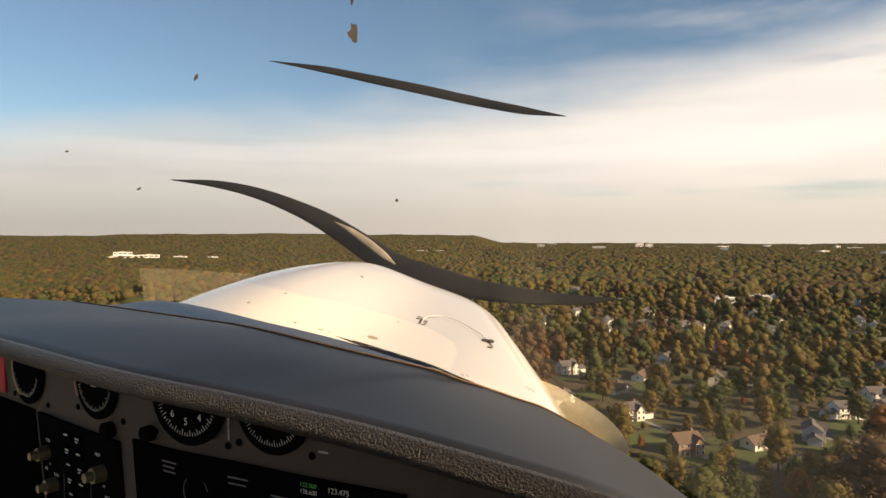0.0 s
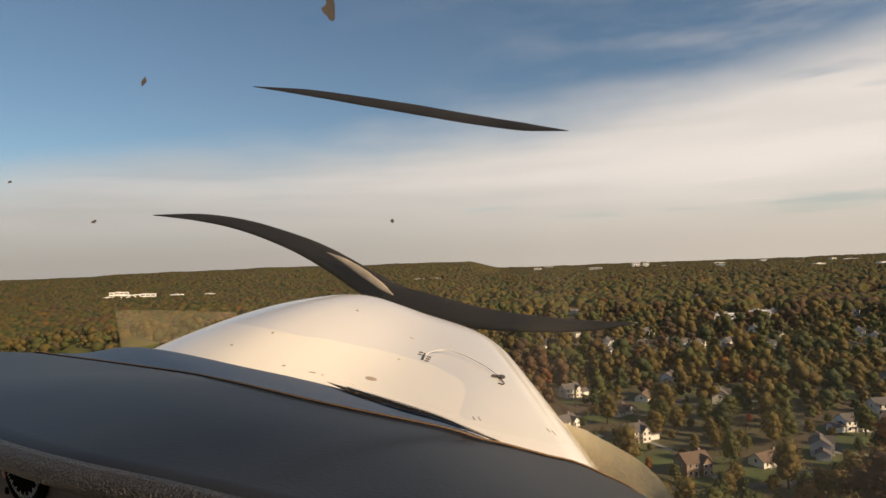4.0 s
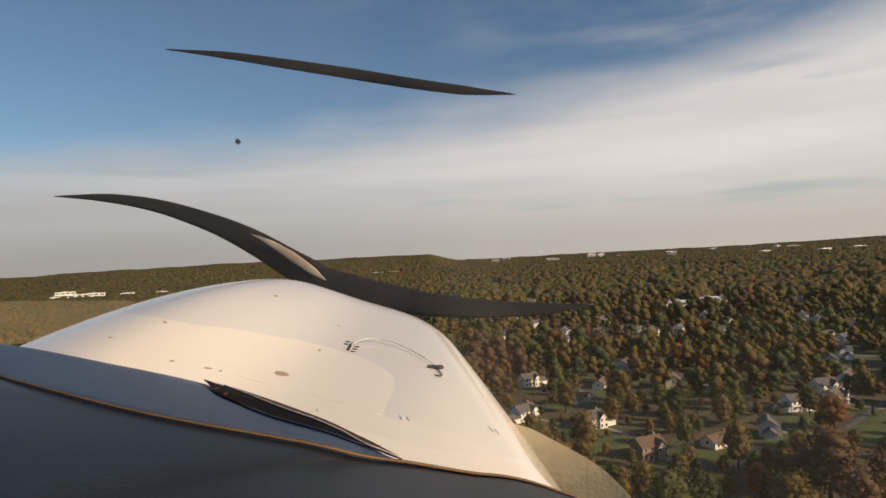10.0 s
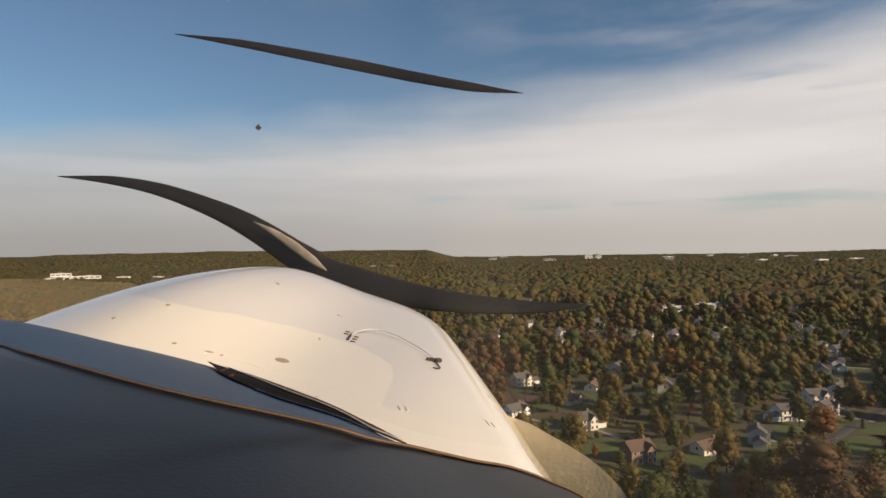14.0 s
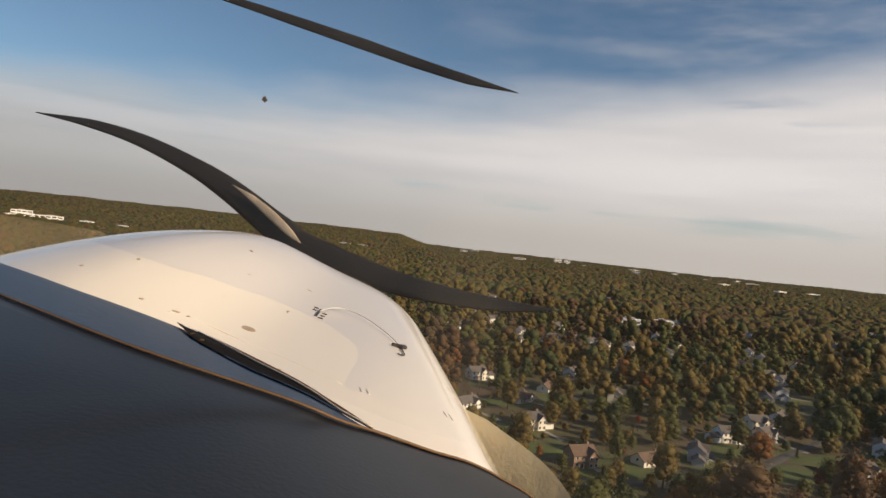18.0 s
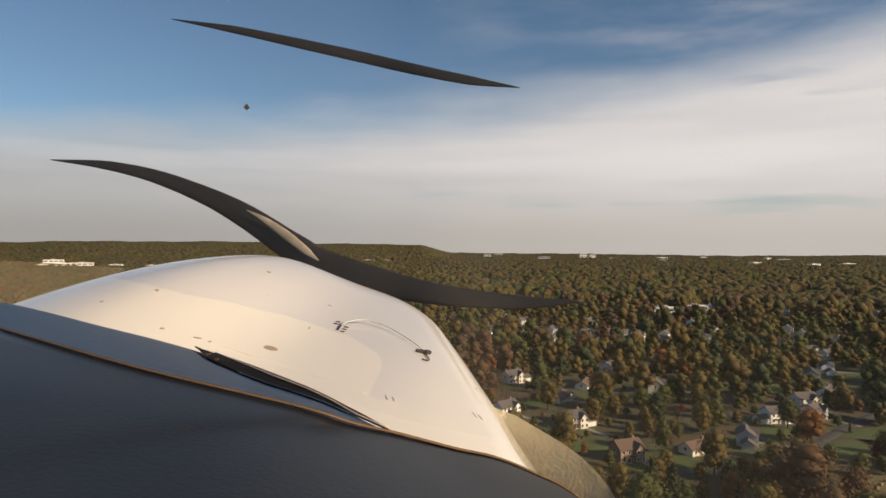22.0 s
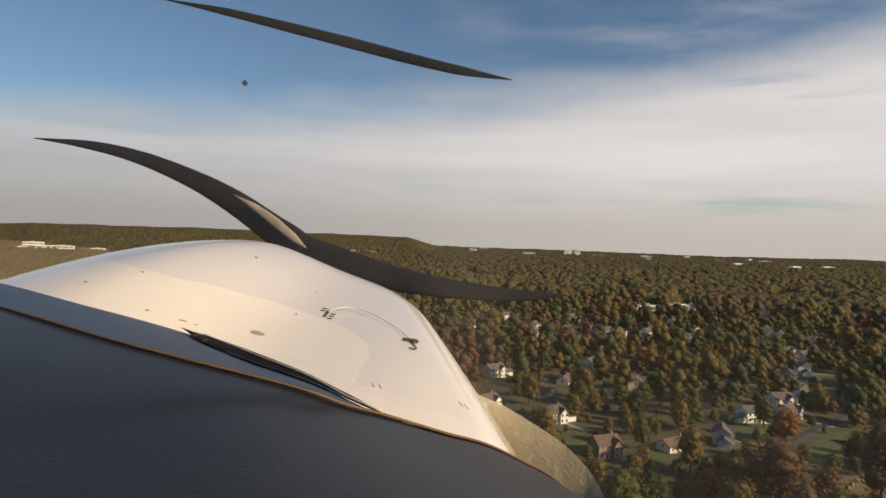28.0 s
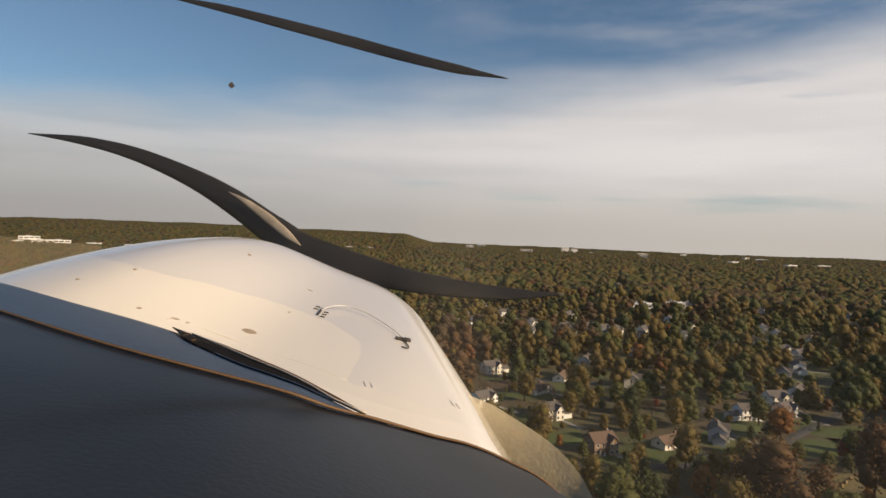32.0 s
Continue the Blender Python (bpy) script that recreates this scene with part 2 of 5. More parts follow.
def big_mesh(name, verts, tris, mats, index, smooth=True):
    """A large joined triangle mesh from arrays."""
    me = bpy.data.meshes.new(name)
    n, k = len(tris), tris.shape[1]
    me.vertices.add(len(verts))
    me.vertices.foreach_set("co", np.ascontiguousarray(verts, dtype=np.float32).ravel())
    me.loops.add(n * k)
    me.loops.foreach_set("vertex_index", np.ascontiguousarray(tris, dtype=np.int32).ravel())
    me.polygons.add(n)
    me.polygons.foreach_set("loop_start", np.arange(0, n * k, k, dtype=np.int32))
    for ma in mats:
        me.materials.append(ma)
    me.polygons.foreach_set("material_index", np.ascontiguousarray(index, dtype=np.int32))
    me.polygons.foreach_set("use_smooth", np.full(n, smooth))
    me.update(calc_edges=True)
    me.validate()
    return me


def part(name, source, material, parent, label=""):
    """Links a bmesh, or (verts, faces), as one mesh under a thing or part."""
    if isinstance(source, bmesh.types.BMesh):
        me = bpy.data.meshes.new(name)
        source.to_mesh(me)
        source.free()
        me.materials.append(material)
    elif isinstance(source, bpy.types.Mesh):
        me = source
    else:
        me = mesh_of(name, source[0], source[1], material)
    ob = new(name, me)
    ob.parent = parent
    if label:
        ob["label"] = label
    return ob


def empty(name, m, label, category, group="", kind=""):
    ob = new(name)
    ob.empty_display_size = 0.1
    ob.matrix_world = m
    return tagged(ob, label, category, group, kind)


def box(bm, x0, x1, y0, y1, z0, z1, bevel=0.0):
    r = bmesh.ops.create_cube(bm, size=1, matrix=Matrix.LocRotScale(((x0 + x1) / 2, (y0 + y1) / 2, (z0 + z1) / 2), None, (x1 - x0, y1 - y0, z1 - z0)))
    if bevel:
        es = list({e for v in r["verts"] for e in v.link_edges})
        bmesh.ops.bevel(bm, geom=es, offset=bevel, segments=2, affect="EDGES")
    return bm


def boxed(x0, x1, y0, y1, z0, z1, bevel=0.0):
    return box(bmesh.new(), x0, x1, y0, y1, z0, z1, bevel)


def spline(points, n):
    """Catmull-Rom through the points, n samples."""
    p = np.array(points, float)
    p = np.vstack([2 * p[0] - p[1], p, 2 * p[-1] - p[-2]])
    out = []
    for s in np.linspace(0, len(p) - 3 - 1e-6, n):
        i, r = int(s), s - int(s)
        a, b, c, d = p[i:i + 4]
        out.append(0.5 * (2 * b + (c - a) * r + (2 * a - 5 * b + 4 * c - d) * r * r + (3 * b - a - 3 * c + d) * r ** 3))
    return np.array(out)


def grid_faces(rows, cols, start=0, close=False):
    fs = []
    for i in range(rows - 1):
        for j in range(cols if close else cols - 1):
            k = (j + 1) % cols
            fs.append((start + i * cols + j, start + i * cols + k, start + (i + 1) * cols + k, start + (i + 1) * cols + j))
    return fs


def sheet(rows):
    rows = np.array(rows)
    return rows.reshape(-1, 3), grid_faces(rows.shape[0], rows.shape[1])


def thick(rows, d):
    """A sheet with thickness d downwards, closed round its rim."""
    top = np.array(rows)
    r, c = top.shape[:2]
    bot = top.copy()
    bot[..., 2] -= d
    v = np.vstack([top.reshape(-1, 3), bot.reshape(-1, 3)])
    n = r * c
    f = grid_faces(r, c)
    f += [tuple(reversed([q + n for q in a])) for a in grid_faces(r, c)]
    rim = [j for j in range(c)] + [i * c + c - 1 for i in range(1, r)] + [(r - 1) * c + j for j in range(c - 2, -1, -1)] + [i * c for i in range(r - 2, 0, -1)]
    for a, b in zip(rim, rim[1:] + rim[:1]):
        f.append((b, a, a + n, b + n))
    return v, f


def tube(points, radius, sides=8, squash=1.0):
    p = np.array(points, float)
    rad = np.broadcast_to(np.array(radius, float), (len(p),))
    t = np.gradient(p, axis=0)
    t /= np.linalg.norm(t, axis=1)[:, None] + 1e-12
    up = np.array([0, 0, 1.0])
    v = []
    for q, d, r in zip(p, t, rad):
        s = np.cross(d, up)
        s = s / np.linalg.norm(s) if np.linalg.norm(s) > 1e-3 else np.array([1.0, 0, 0])
        w = np.cross(s, d)
        for k in range(sides):
            a = 2 * math.pi * k / sides
            v.append(q + r * (math.cos(a) * s + squash * math.sin(a) * w))
    f = grid_faces(len(p), sides, close=True)
    f.append(tuple(range(sides - 1, -1, -1)))
    f.append(tuple((len(p) - 1) * sides + k for k in range(sides)))
    return np.array(v), f


# ---- the airplane ----
plane = empty("airplane", pose(0, 0, ALT), "white single-engine light airplane in flight, seen from its cockpit", "airplane")
YAW = radians(12)
DV, DU = np.array([math.sin(YAW), math.cos(YAW)]), np.array([math.cos(YAW), -math.sin(YAW)])
AXIS = np.array([-0.52, 1.6])
FWD = np.array([DV[0], DV[1], 0.0])


def bez(c, r):
    return c[0] * (1 - r) ** 2 + 2 * c[1] * r * (1 - r) + c[2] * r * r


def cowl_at(r, ph):
    """A place on the cowling: r from windshield (0) to nose (1), ph across from -pi/2 to pi/2."""
    k = 2 / 2.69
    a, top, drop, hump = bez((0.994, 0.722, 0.384), r), bez((-0.308, -0.213, -0.12), r), bez((0.308, 0.254, 0.243), r), bez((0.0, 0.246, 0.0704), r)
    u = a * math.copysign(abs(math.sin(ph)) ** k, math.sin(ph))
    z = top - drop * (1 - abs(math.cos(ph)) ** k) + hump * math.exp(-abs((u + 0.1524) / (0.3033 * (1 - 0.225 * r) * (1.953 if u < -0.1524 else 1.0))) ** 2.44) - 0.027 * max(0, (r - 0.86) / 0.14) ** 2
    xy = AXIS + u * DU + (1.3 * r - 0.85) * DV
    return np.array([xy[0], xy[1], z])


def cowling():
    rows = []
    for r in np.linspace(0, 1, 70):
        row = [cowl_at(r, ph) for ph in np.linspace(-math.pi / 2, math.pi / 2, 72)]
        rows.append([row[0] - np.array([0, 0, 0.35])] + row + [row[-1] - np.array([0, 0, 0.35])])
    # nose rolls over and closes towards the spinner
    last = np.array(rows[-1])
    c = np.array([*(AXIS + 0.47 * DV), -0.34])
    for k, fw, dn in ((0.985, 0.012, 0.004), (0.95, 0.022, 0.014), (0.88, 0.028, 0.03), (0.6, 0.032, 0.04), (0.3, 0.032, 0.04)):
        rows.append(list(c + (last - c) * k + FWD * fw - np.array([0, 0, dn])))
    return sheet(rows)


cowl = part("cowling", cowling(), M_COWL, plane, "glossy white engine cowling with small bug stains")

FAR = [(-1.3, 1.5, -.165), (-.9, 1.17, -.105), (-.55, 1.0, -.134), (-.34, .86, -.148), (-.172, .68, -.150), (-.099, .60, -.1564), (-.0506, .545, -.161), (-.002, .595, -.189), (.039, .66, -.2192), (.088, .748, -.264), (.153, .816, -.315), (.25, .85, -.40)]
SEAM = [(-1.1, 1.1, -.106), (-.62, .78, -.099), (-.43, .602, -.087), (-.257, .50, -.099), (-.1204, .475, -.1217), (-.0813, .495, -.1397), (-.0492, .53, -.158), (-.0021, .585, -.1875), (.0383, .65, -.217), (.0853, .735, -.2618), (.15, .80, -.315), (.25, .83, -.41)]
EDGE = [(-1.5, .9, -.09), (-1.14, .69, -.094), (-.787, .486, -.088), (-.483, .314, -.092), (-.306, .247, -.1), (-.23, .22, -.105), (-.15, .195, -.112), (-.051, .165, -.125), (.05, .16, -.15), (.132, .20, -.19), (.22, .28, -.25), (.3, .4, -.33)]
NC = 90
far_c, seam_c, edge_c = spline(FAR, NC), spline(SEAM, NC), spline(EDGE, NC)
top_rows = [edge_c * (1 - k) + seam_c * k + np.array([0, 0, 0.012 * math.sin(math.pi * k)]) for k in np.linspace(0, 1, 14)]
shield = part("glareshield", thick(top_rows, 0.008), M_DASH, plane, "dark grey vinyl glareshield")
strip_rows = [seam_c * (1 - k) + far_c * k + np.array([0, 0, -0.004 + 0.004 * math.sin(math.pi * k)]) for k in np.linspace(0, 1, 8)]
part("front_strip", thick(strip_rows, 0.006), M_STRIP, plane, "dark strip under the windshield, blue sky sheen in its colour")
part("piping", tube(seam_c + np.array([0, 0, 0.002]), 0.0012, 6), M_TRIM, shield, "brown stitched piping")
foam_c = edge_c + np.array([0, -0.004, -0.010])
part("welt", tube(seam_c + np.array([0, 0.003, 0.001]), 0.0016, 6), M_WELT, shield, "dark brown welt beside the piping")
part("foam_edge", tube(foam_c, 0.0125, 10), M_FOAM, shield, "rough brown padded edge")
hub_xy = AXIS + 0.55 * DV
HUB = np.array([hub_xy[0], hub_xy[1], -0.30])
prop = part("propeller", tube([HUB + FWD * q for q in (0, 0.05, 0.12, 0.2, 0.26)], (0.11, 0.11, 0.09, 0.05, 0.008), 20), M_SPIN, plane, "polished spinner with dark swept blades")


def blade(points, widths, name="blade", near=0.0, material=None, label="dark swept propeller blade"):
    """A swept blade in the propeller's disc: u across, w up from the hub, with a lens section."""
    p = spline([(u, w, 0) for u, w in points], 40)
    wd = np.interp(np.linspace(0, 1, 40), np.linspace(0, 1, len(widths)), widths)
    t = np.gradient(p, axis=0)
    t /= np.linalg.norm(t, axis=1)[:, None]
    v = []
    for q, d, w in zip(p, t, wd):
        n = np.array([-d[1], d[0]])
        for a in np.linspace(0, 2 * math.pi, 10, endpoint=False):
            o = n * math.cos(a) * w / 2
            xy = HUB[:2] + (q[0] + o[0]) * DU + DV * (0.06 - near + 0.12 * w * math.sin(a) + 0.25 * math.cos(a) * w * 0.3)
            v.append((xy[0], xy[1], HUB[2] + q[1] + o[1]))
    f = grid_faces(40, 10, close=True) + [tuple(range(9, -1, -1)), tuple(39 * 10 + k for k in range(10))]
    return part(name, (v, f), material or M_BLADE, prop, label)


blade([(-1.238, 0.618), (-0.988, 0.592), (-0.768, 0.546), (-0.556, 0.473), (-0.397, 0.4), (-0.242, 0.308), (-0.102, 0.213), (0.02, 0.02)], (0.003, 0.034, 0.05, 0.066, 0.085, 0.10, 0.11, 0.09))
blade([(-0.20, 0.285), (-0.09, 0.225), (0.01, 0.195), (0.116, 0.17), (0.277, 0.138), (0.471, 0.118), (0.658, 0.112), (0.811, 0.121)], (0.08, 0.105, 0.105, 0.095, 0.078, 0.058, 0.036, 0.003))
# the sun's glint near the blade root, modelled as a pale bronze sliver
blade([(-0.37, 0.416), (-0.29, 0.376), (-0.21, 0.324), (-0.14, 0.274), (-0.09, 0.238)], (0.002, 0.022, 0.034, 0.028, 0.004), "leading_edge", 0.022, M_GLINT, "bronze-coloured glint modelled at the blade root")
blade([(-0.697, 1.128), (-0.442, 1.072), (-0.199, 1.009), (0.034, 0.947), (0.237, 0.891), (0.433, 0.842), (0.602, 0.809)], (0.003, 0.028, 0.036, 0.040, 0.038, 0.032, 0.003))

# tan glazing band where the windshield meets the cowling
def band(a, b, material, name="glazing_band"):
    A, B = spline(a, 24), spline(b, 24)
    ob = part(name, sheet([A * (1 - k) + B * k for k in np.linspace(0, 1, 6)]), material, plane, "translucent tan edge of the windshield")
    ob.visible_shadow = False


band([(.05, .97, -.245), (.097, .92, -.316), (.153, .87, -.345), (.19, .82, -.365)], [(.09, .98, -.262), (.165, .92, -.294), (.199, .87, -.318), (.21, .82, -.336)], M_BAND)
band([(-.86, 1.62, -.075), (-.96, 1.62, -.105), (-1.05, 1.62, -.145), (-1.22, 1.6, -.17)], [(-.87, 1.63, -.068), (-.98, 1.63, -.062), (-1.1, 1.63, -.055), (-1.25, 1.62, -.05)], M_BAND_THIN)

# ---- small things on the cowling ----
def normal_at(r, ph):
    d1, d2 = cowl_at(r + 0.01, ph) - cowl_at(r - 0.01, ph), cowl_at(r, ph + 0.01) - cowl_at(r, ph - 0.01)
    n = np.cross(d2, d1)
    return n / np.linalg.norm(n) * (1 if n[2] > 0 else -1)


def seat(r, ph, lift=0.0):
    """A frame on the cowling: y forward, z out of the surface."""
    n = Vector(normal_at(r, ph))
    f = Vector((cowl_at(r + 0.01, ph) - cowl_at(r - 0.01, ph))).normalized()
    x = f.cross(n).normalized()
    p = Vector(cowl_at(r, ph)) + n * lift
    return Matrix(((x[0], f[0], n[0], p[0]), (x[1], f[1], n[1], p[1]), (x[2], f[2], n[2], p[2]), (0, 0, 0, 1)))


def chip(r, ph, w, h, spin, lift, material, name, label="", seed=0, n=11):
    """A small uneven flake lying on the cowling."""
    rng = random.Random(seed)
    bm = bmesh.new()
    ring = []
    for k in range(n):
        a = 2 * math.pi * k / n
        q = rng.uniform(0.65, 1.15) if seed else 1.0
        ring.append((w / 2 * q * math.cos(a), h / 2 * q * math.sin(a)))
    lo = [bm.verts.new((x, y, -0.002)) for x, y in ring]
    hi = [bm.verts.new((x * 0.9, y * 0.9, 0.0012)) for x, y in ring]
    bm.faces.new(hi)
    bm.faces.new(lo[::-1])
    for k in range(n):
        bm.faces.new((lo[k], lo[(k + 1) % n], hi[(k + 1) % n], hi[k]))
    bm.transform(seat(r, ph, lift) @ pose(0, 0, 0, 0, 0, spin))
    return part(name, bm, material, cowl, label)


def place_on(bm, r, ph):
    bm.transform(seat(r, ph))
    return bm


# safety wire between its two clips
wire_pts = [cowl_at(*q) + normal_at(*q) * h for q, h in (((0.606, 0.308), 0.006), ((0.638, 0.347), 0.010), ((0.655, 0.402), 0.011), ((0.654, 0.485), 0.010), ((0.641, 0.555), 0.008), ((0.615, 0.647), 0.006), ((0.587, 0.704), 0.005))]
part("wire", tube(spline(wire_pts, 40), 0.0014, 6), M_WIRE, cowl, "pale wire over the cowling")
for k, (dx, dy) in enumerate(((-0.013, 0.014), (-0.012, 0.032), (0.013, -0.014), (0.014, 0.004), (0.012, -0.032))):
    part("clip_tooth", place_on(boxed(dx - 0.0055, dx + 0.0055, dy - 0.0016, dy + 0.0016, 0, 0.0025, 0.0004), 0.605, 0.305), M_CLAMP, cowl)
part("clip", place_on(boxed(-0.0022, 0.0022, -0.028, 0.024, 0, 0.0045, 0.001), 0.605, 0.305), M_CLAMP, cowl, "dark metal clip")
for spin, dx, dy, w, h in ((30, 0.007, 0.010, 0.016, 0.012), (-25, -0.003, 0.002, 0.020, 0.008), (10, -0.014, 0.0, 0.018, 0.004)):
    bm = boxed(-w / 2, w / 2, -h / 2, h / 2, 0, 0.008, 0.002)
    bm.transform(pose(dx, dy, 0, 0, 0, spin))
    part("clamp", place_on(bm, 0.585, 0.709), M_CLAMP, cowl, "dark winged clamp")
hook = [cowl_at(0.581, 0.714), cowl_at(0.561, 0.729), cowl_at(0.55, 0.714), cowl_at(0.548, 0.688)]
part("hook", tube(spline([p + np.array([0, 0, 0.003]) for p in hook], 14), 0.0016, 6), M_CLAMP, cowl)
chip(0.427, 0.181, 0.032, 0.022, 0, 0.0, M_STAIN, "filler_cap", "flush grey oval cap", 0, 24)
for i, (r, ph, w, h, spin) in enumerate(((0.7, 0.004, 0.012, 0.009, 10), (0.433, -0.033, 0.009, 0.007, 0), (0.359, -0.073, 0.008, 0.006, 30), (0.363, 0.062, 0.018, 0.007, 20), (0.37, 0.081, 0.010, 0.006, 60),
                                         (0.7, 0.213, 0.014, 0.005, 0), (0.554, 0.218, 0.006, 0.016, 10), (0.343, 0.019, 0.010, 0.006, 40), (0.478, 0.08, 0.005, 0.004, 0), (0.335, 0.32, 0.006, 0.004, 0), (0.601, 0.059, 0.006, 0.005, 0))):
    chip(r, ph, w, h, spin, 0.0, M_STAIN, "bug_stain", "", i + 3)
# two pale glints on the cowling, each shaped as a pair of white strips
for r, ph in ((0.355, 0.558), (0.41, 0.91)):
    for k in (-1, 1):
        bm = boxed(-0.0022, 0.0022, -0.010, 0.010, 0, 0.0012, 0.0004)
        bm.transform(pose(k * 0.006, 0, 0, 0, 0, 14))
        part("latch", place_on(bm, r, ph), M_COWL, cowl, "raised white strip for a pale glint on the cowling")
# faint raised seam along the cowling's base
part("seam", tube(spline([cowl_at(q, p) - np.array([0, 0, 0.0005]) for q, p in ((0.353, 0.054), (0.374, 0.093), (0.384, 0.217), (0.37, 0.361), (0.351, 0.486))], 30), 0.0014, 5), M_COWL, cowl, "faint raised seam in the white paint")
# joint line across the cowling's flank
part("joint", tube(spline([cowl_at(q, p) for q, p in ((0.50, 1.30), (0.53, 1.15), (0.55, 1.02))], 12), 0.0012, 5), M_LIP, cowl)

# ---- open slot along the windshield base, its shade painted as a black sheet ----
cols = [i for i in range(NC) if -0.37 < far_c[i, 0] < -0.055]
cowl_grid = np.array([cowl_at(r, ph) for r in np.linspace(0, 0.5, 70) for ph in np.linspace(-0.6, 1.3, 110)])


def over(p):
    """A place just above both the strip and the cowling."""
    k = ((cowl_grid[:, :2] - p[:2]) ** 2).sum(1).argmin()
    near = ((cowl_grid[k, :2] - p[:2]) ** 2).sum() < 0.0004
    return np.array([p[0], p[1], max(p[2], cowl_grid[k, 2] if near else -9) + 0.001])


# across the strip (0 at the piping, 1 at the cowling): where the recess begins, its lip, along the airplane's width
SLOT_X = (-0.372, -0.350, -0.318, -0.262, -0.210, -0.163, -0.124, -0.095, -0.057, -0.045)
SLOT_LOW = (1.0, 0.90, 0.70, 0.57, 0.47, 0.49, 0.53, 0.60, 0.66, 0.90)
SLOT_LIP = (1.01, 0.99, 0.96, 0.90, 0.82, 0.81, 0.76, 0.61, 0.68, 0.92)


def slot_line(i, k, lift):
    return over(seam_c[i] * (1 - k) + far_c[i] * k + np.array([0, 0, lift]))


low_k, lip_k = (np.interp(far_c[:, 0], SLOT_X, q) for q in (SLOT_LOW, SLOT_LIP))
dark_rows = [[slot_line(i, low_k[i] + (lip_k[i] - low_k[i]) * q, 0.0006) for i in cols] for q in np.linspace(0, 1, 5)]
part("slot", sheet(dark_rows), M_BLACK, shield, "black sheet for the shade in the open slot")
brown_rows = [[slot_line(i, lip_k[i] + (0.99 - lip_k[i]) * q, 0.0012) for i in cols] for q in np.linspace(0, 1, 4)]
part("slot_band", sheet(brown_rows), M_SLOTB, shield, "dark brown band behind the slot")
part("slot_lip", tube(np.array(brown_rows[0][2:]) + np.array([0, -0.001, 0.0008]), 0.0010, 5), M_LIP, shield, "cream slot lip")
part("slot_lip", tube(dark_rows[0][5:], 0.0008, 5), M_STRIP, shield, "dark blue slot lip")
fr = random.Random(8)
for k in range(4):  # frayed lining at the slot's near end
    i = min(cols, key=lambda c: abs(far_c[c, 0] + 0.312 - k * 0.006))
    p0 = slot_line(i, float(low_k[i]) + 0.03, 0.001)
    part("fray", tube([p0, p0 + np.array([fr.uniform(-0.002, 0.003), 0.001, 0.001]), p0 + np.array([fr.uniform(-0.003, 0.005), 0.003, 0.002])], 0.0004, 4), M_TRIM, shield, "frayed tan lining threads")


# ---- windshield ----
def glass():
    ma = bpy.data.materials.new("clear_canopy")
    ma.use_nodes = True
    nt = ma.node_tree
    nt.nodes.clear()
    out, mix = nt.nodes.new("ShaderNodeOutputMaterial"), nt.nodes.new("ShaderNodeMixShader")
    tr, gl, fr = nt.nodes.new("ShaderNodeBsdfTransparent"), nt.nodes.new("ShaderNodeBsdfGlossy"), nt.nodes.new("ShaderNodeFresnel")
    gl.inputs["Roughness"].default_value = 0.02
    fr.inputs["IOR"].default_value = 1.04
    nt.links.new(fr.outputs[0], mix.inputs[0])
    nt.links.new(tr.outputs[0], mix.inputs[1])
    nt.links.new(gl.outputs[0], mix.inputs[2])
    # a thin film of dust scatters a little light, more of it low down; its veil also stands in for haze
    dust, half, film = nt.nodes.new("ShaderNodeBsdfDiffuse"), nt.nodes.new("ShaderNodeBsdfTranslucent"), nt.nodes.new("ShaderNodeMixShader")
    both = nt.nodes.new("ShaderNodeMixShader")
    for n in (dust, half):
        n.inputs["Color"].default_value = (0.80, 0.76, 0.70, 1)
    co, nz, mr = nt.nodes.new("ShaderNodeTexCoord"), nt.nodes.new("ShaderNodeTexNoise"), nt.nodes.new("ShaderNodeMapRange")
    nz.inputs["Scale"].default_value, nz.inputs["Detail"].default_value = 3.0, 5
    mr.inputs["To Min"].default_value, mr.inputs["To Max"].default_value = 0.03, 0.052
    mr.inputs["From Min"].default_value, mr.inputs["From Max"].default_value = 0.3, 0.7
    nt.links.new(co.outputs["Object"], nz.inputs["Vector"])
    nt.links.new(nz.outputs[0], mr.inputs["Value"])
    nt.links.new(dust.outputs[0], both.inputs[1])
    nt.links.new(half.outputs[0], both.inputs[2])
    nt.links.new(mr.outputs[0], film.inputs[0])
    nt.links.new(mix.outputs[0], film.inputs[1])
    nt.links.new(both.outputs[0], film.inputs[2])
    nt.links.new(film.outputs[0], out.inputs[0])
    return ma


wide = np.where(far_c[:, :1] > 0, far_c * np.array([4.5, 1.0, 1.0]), far_c * np.array([1.6, 1.0, 1.0])) + np.array([0.05, 0.03, 0.0])
wide[:, 2] -= np.clip(far_c[:, 0], 0, 1) * 2.6
ws_rows = np.array([wide * (1 - k) ** 2 + 2 * k * (1 - k) * (wide * np.array([0.9, 0.85, 0]) + np.array([-0.02, 0, 0.42])) + k * k * (wide * np.array([0.75, 0, 0]) + np.array([-0.05, -0.9, 0.62])) for k in np.linspace(0, 1, 24)])
shell = part("windshield", sheet(ws_rows), glass(), plane, "clear curved windshield with bug specks")
shell.visible_shadow = False


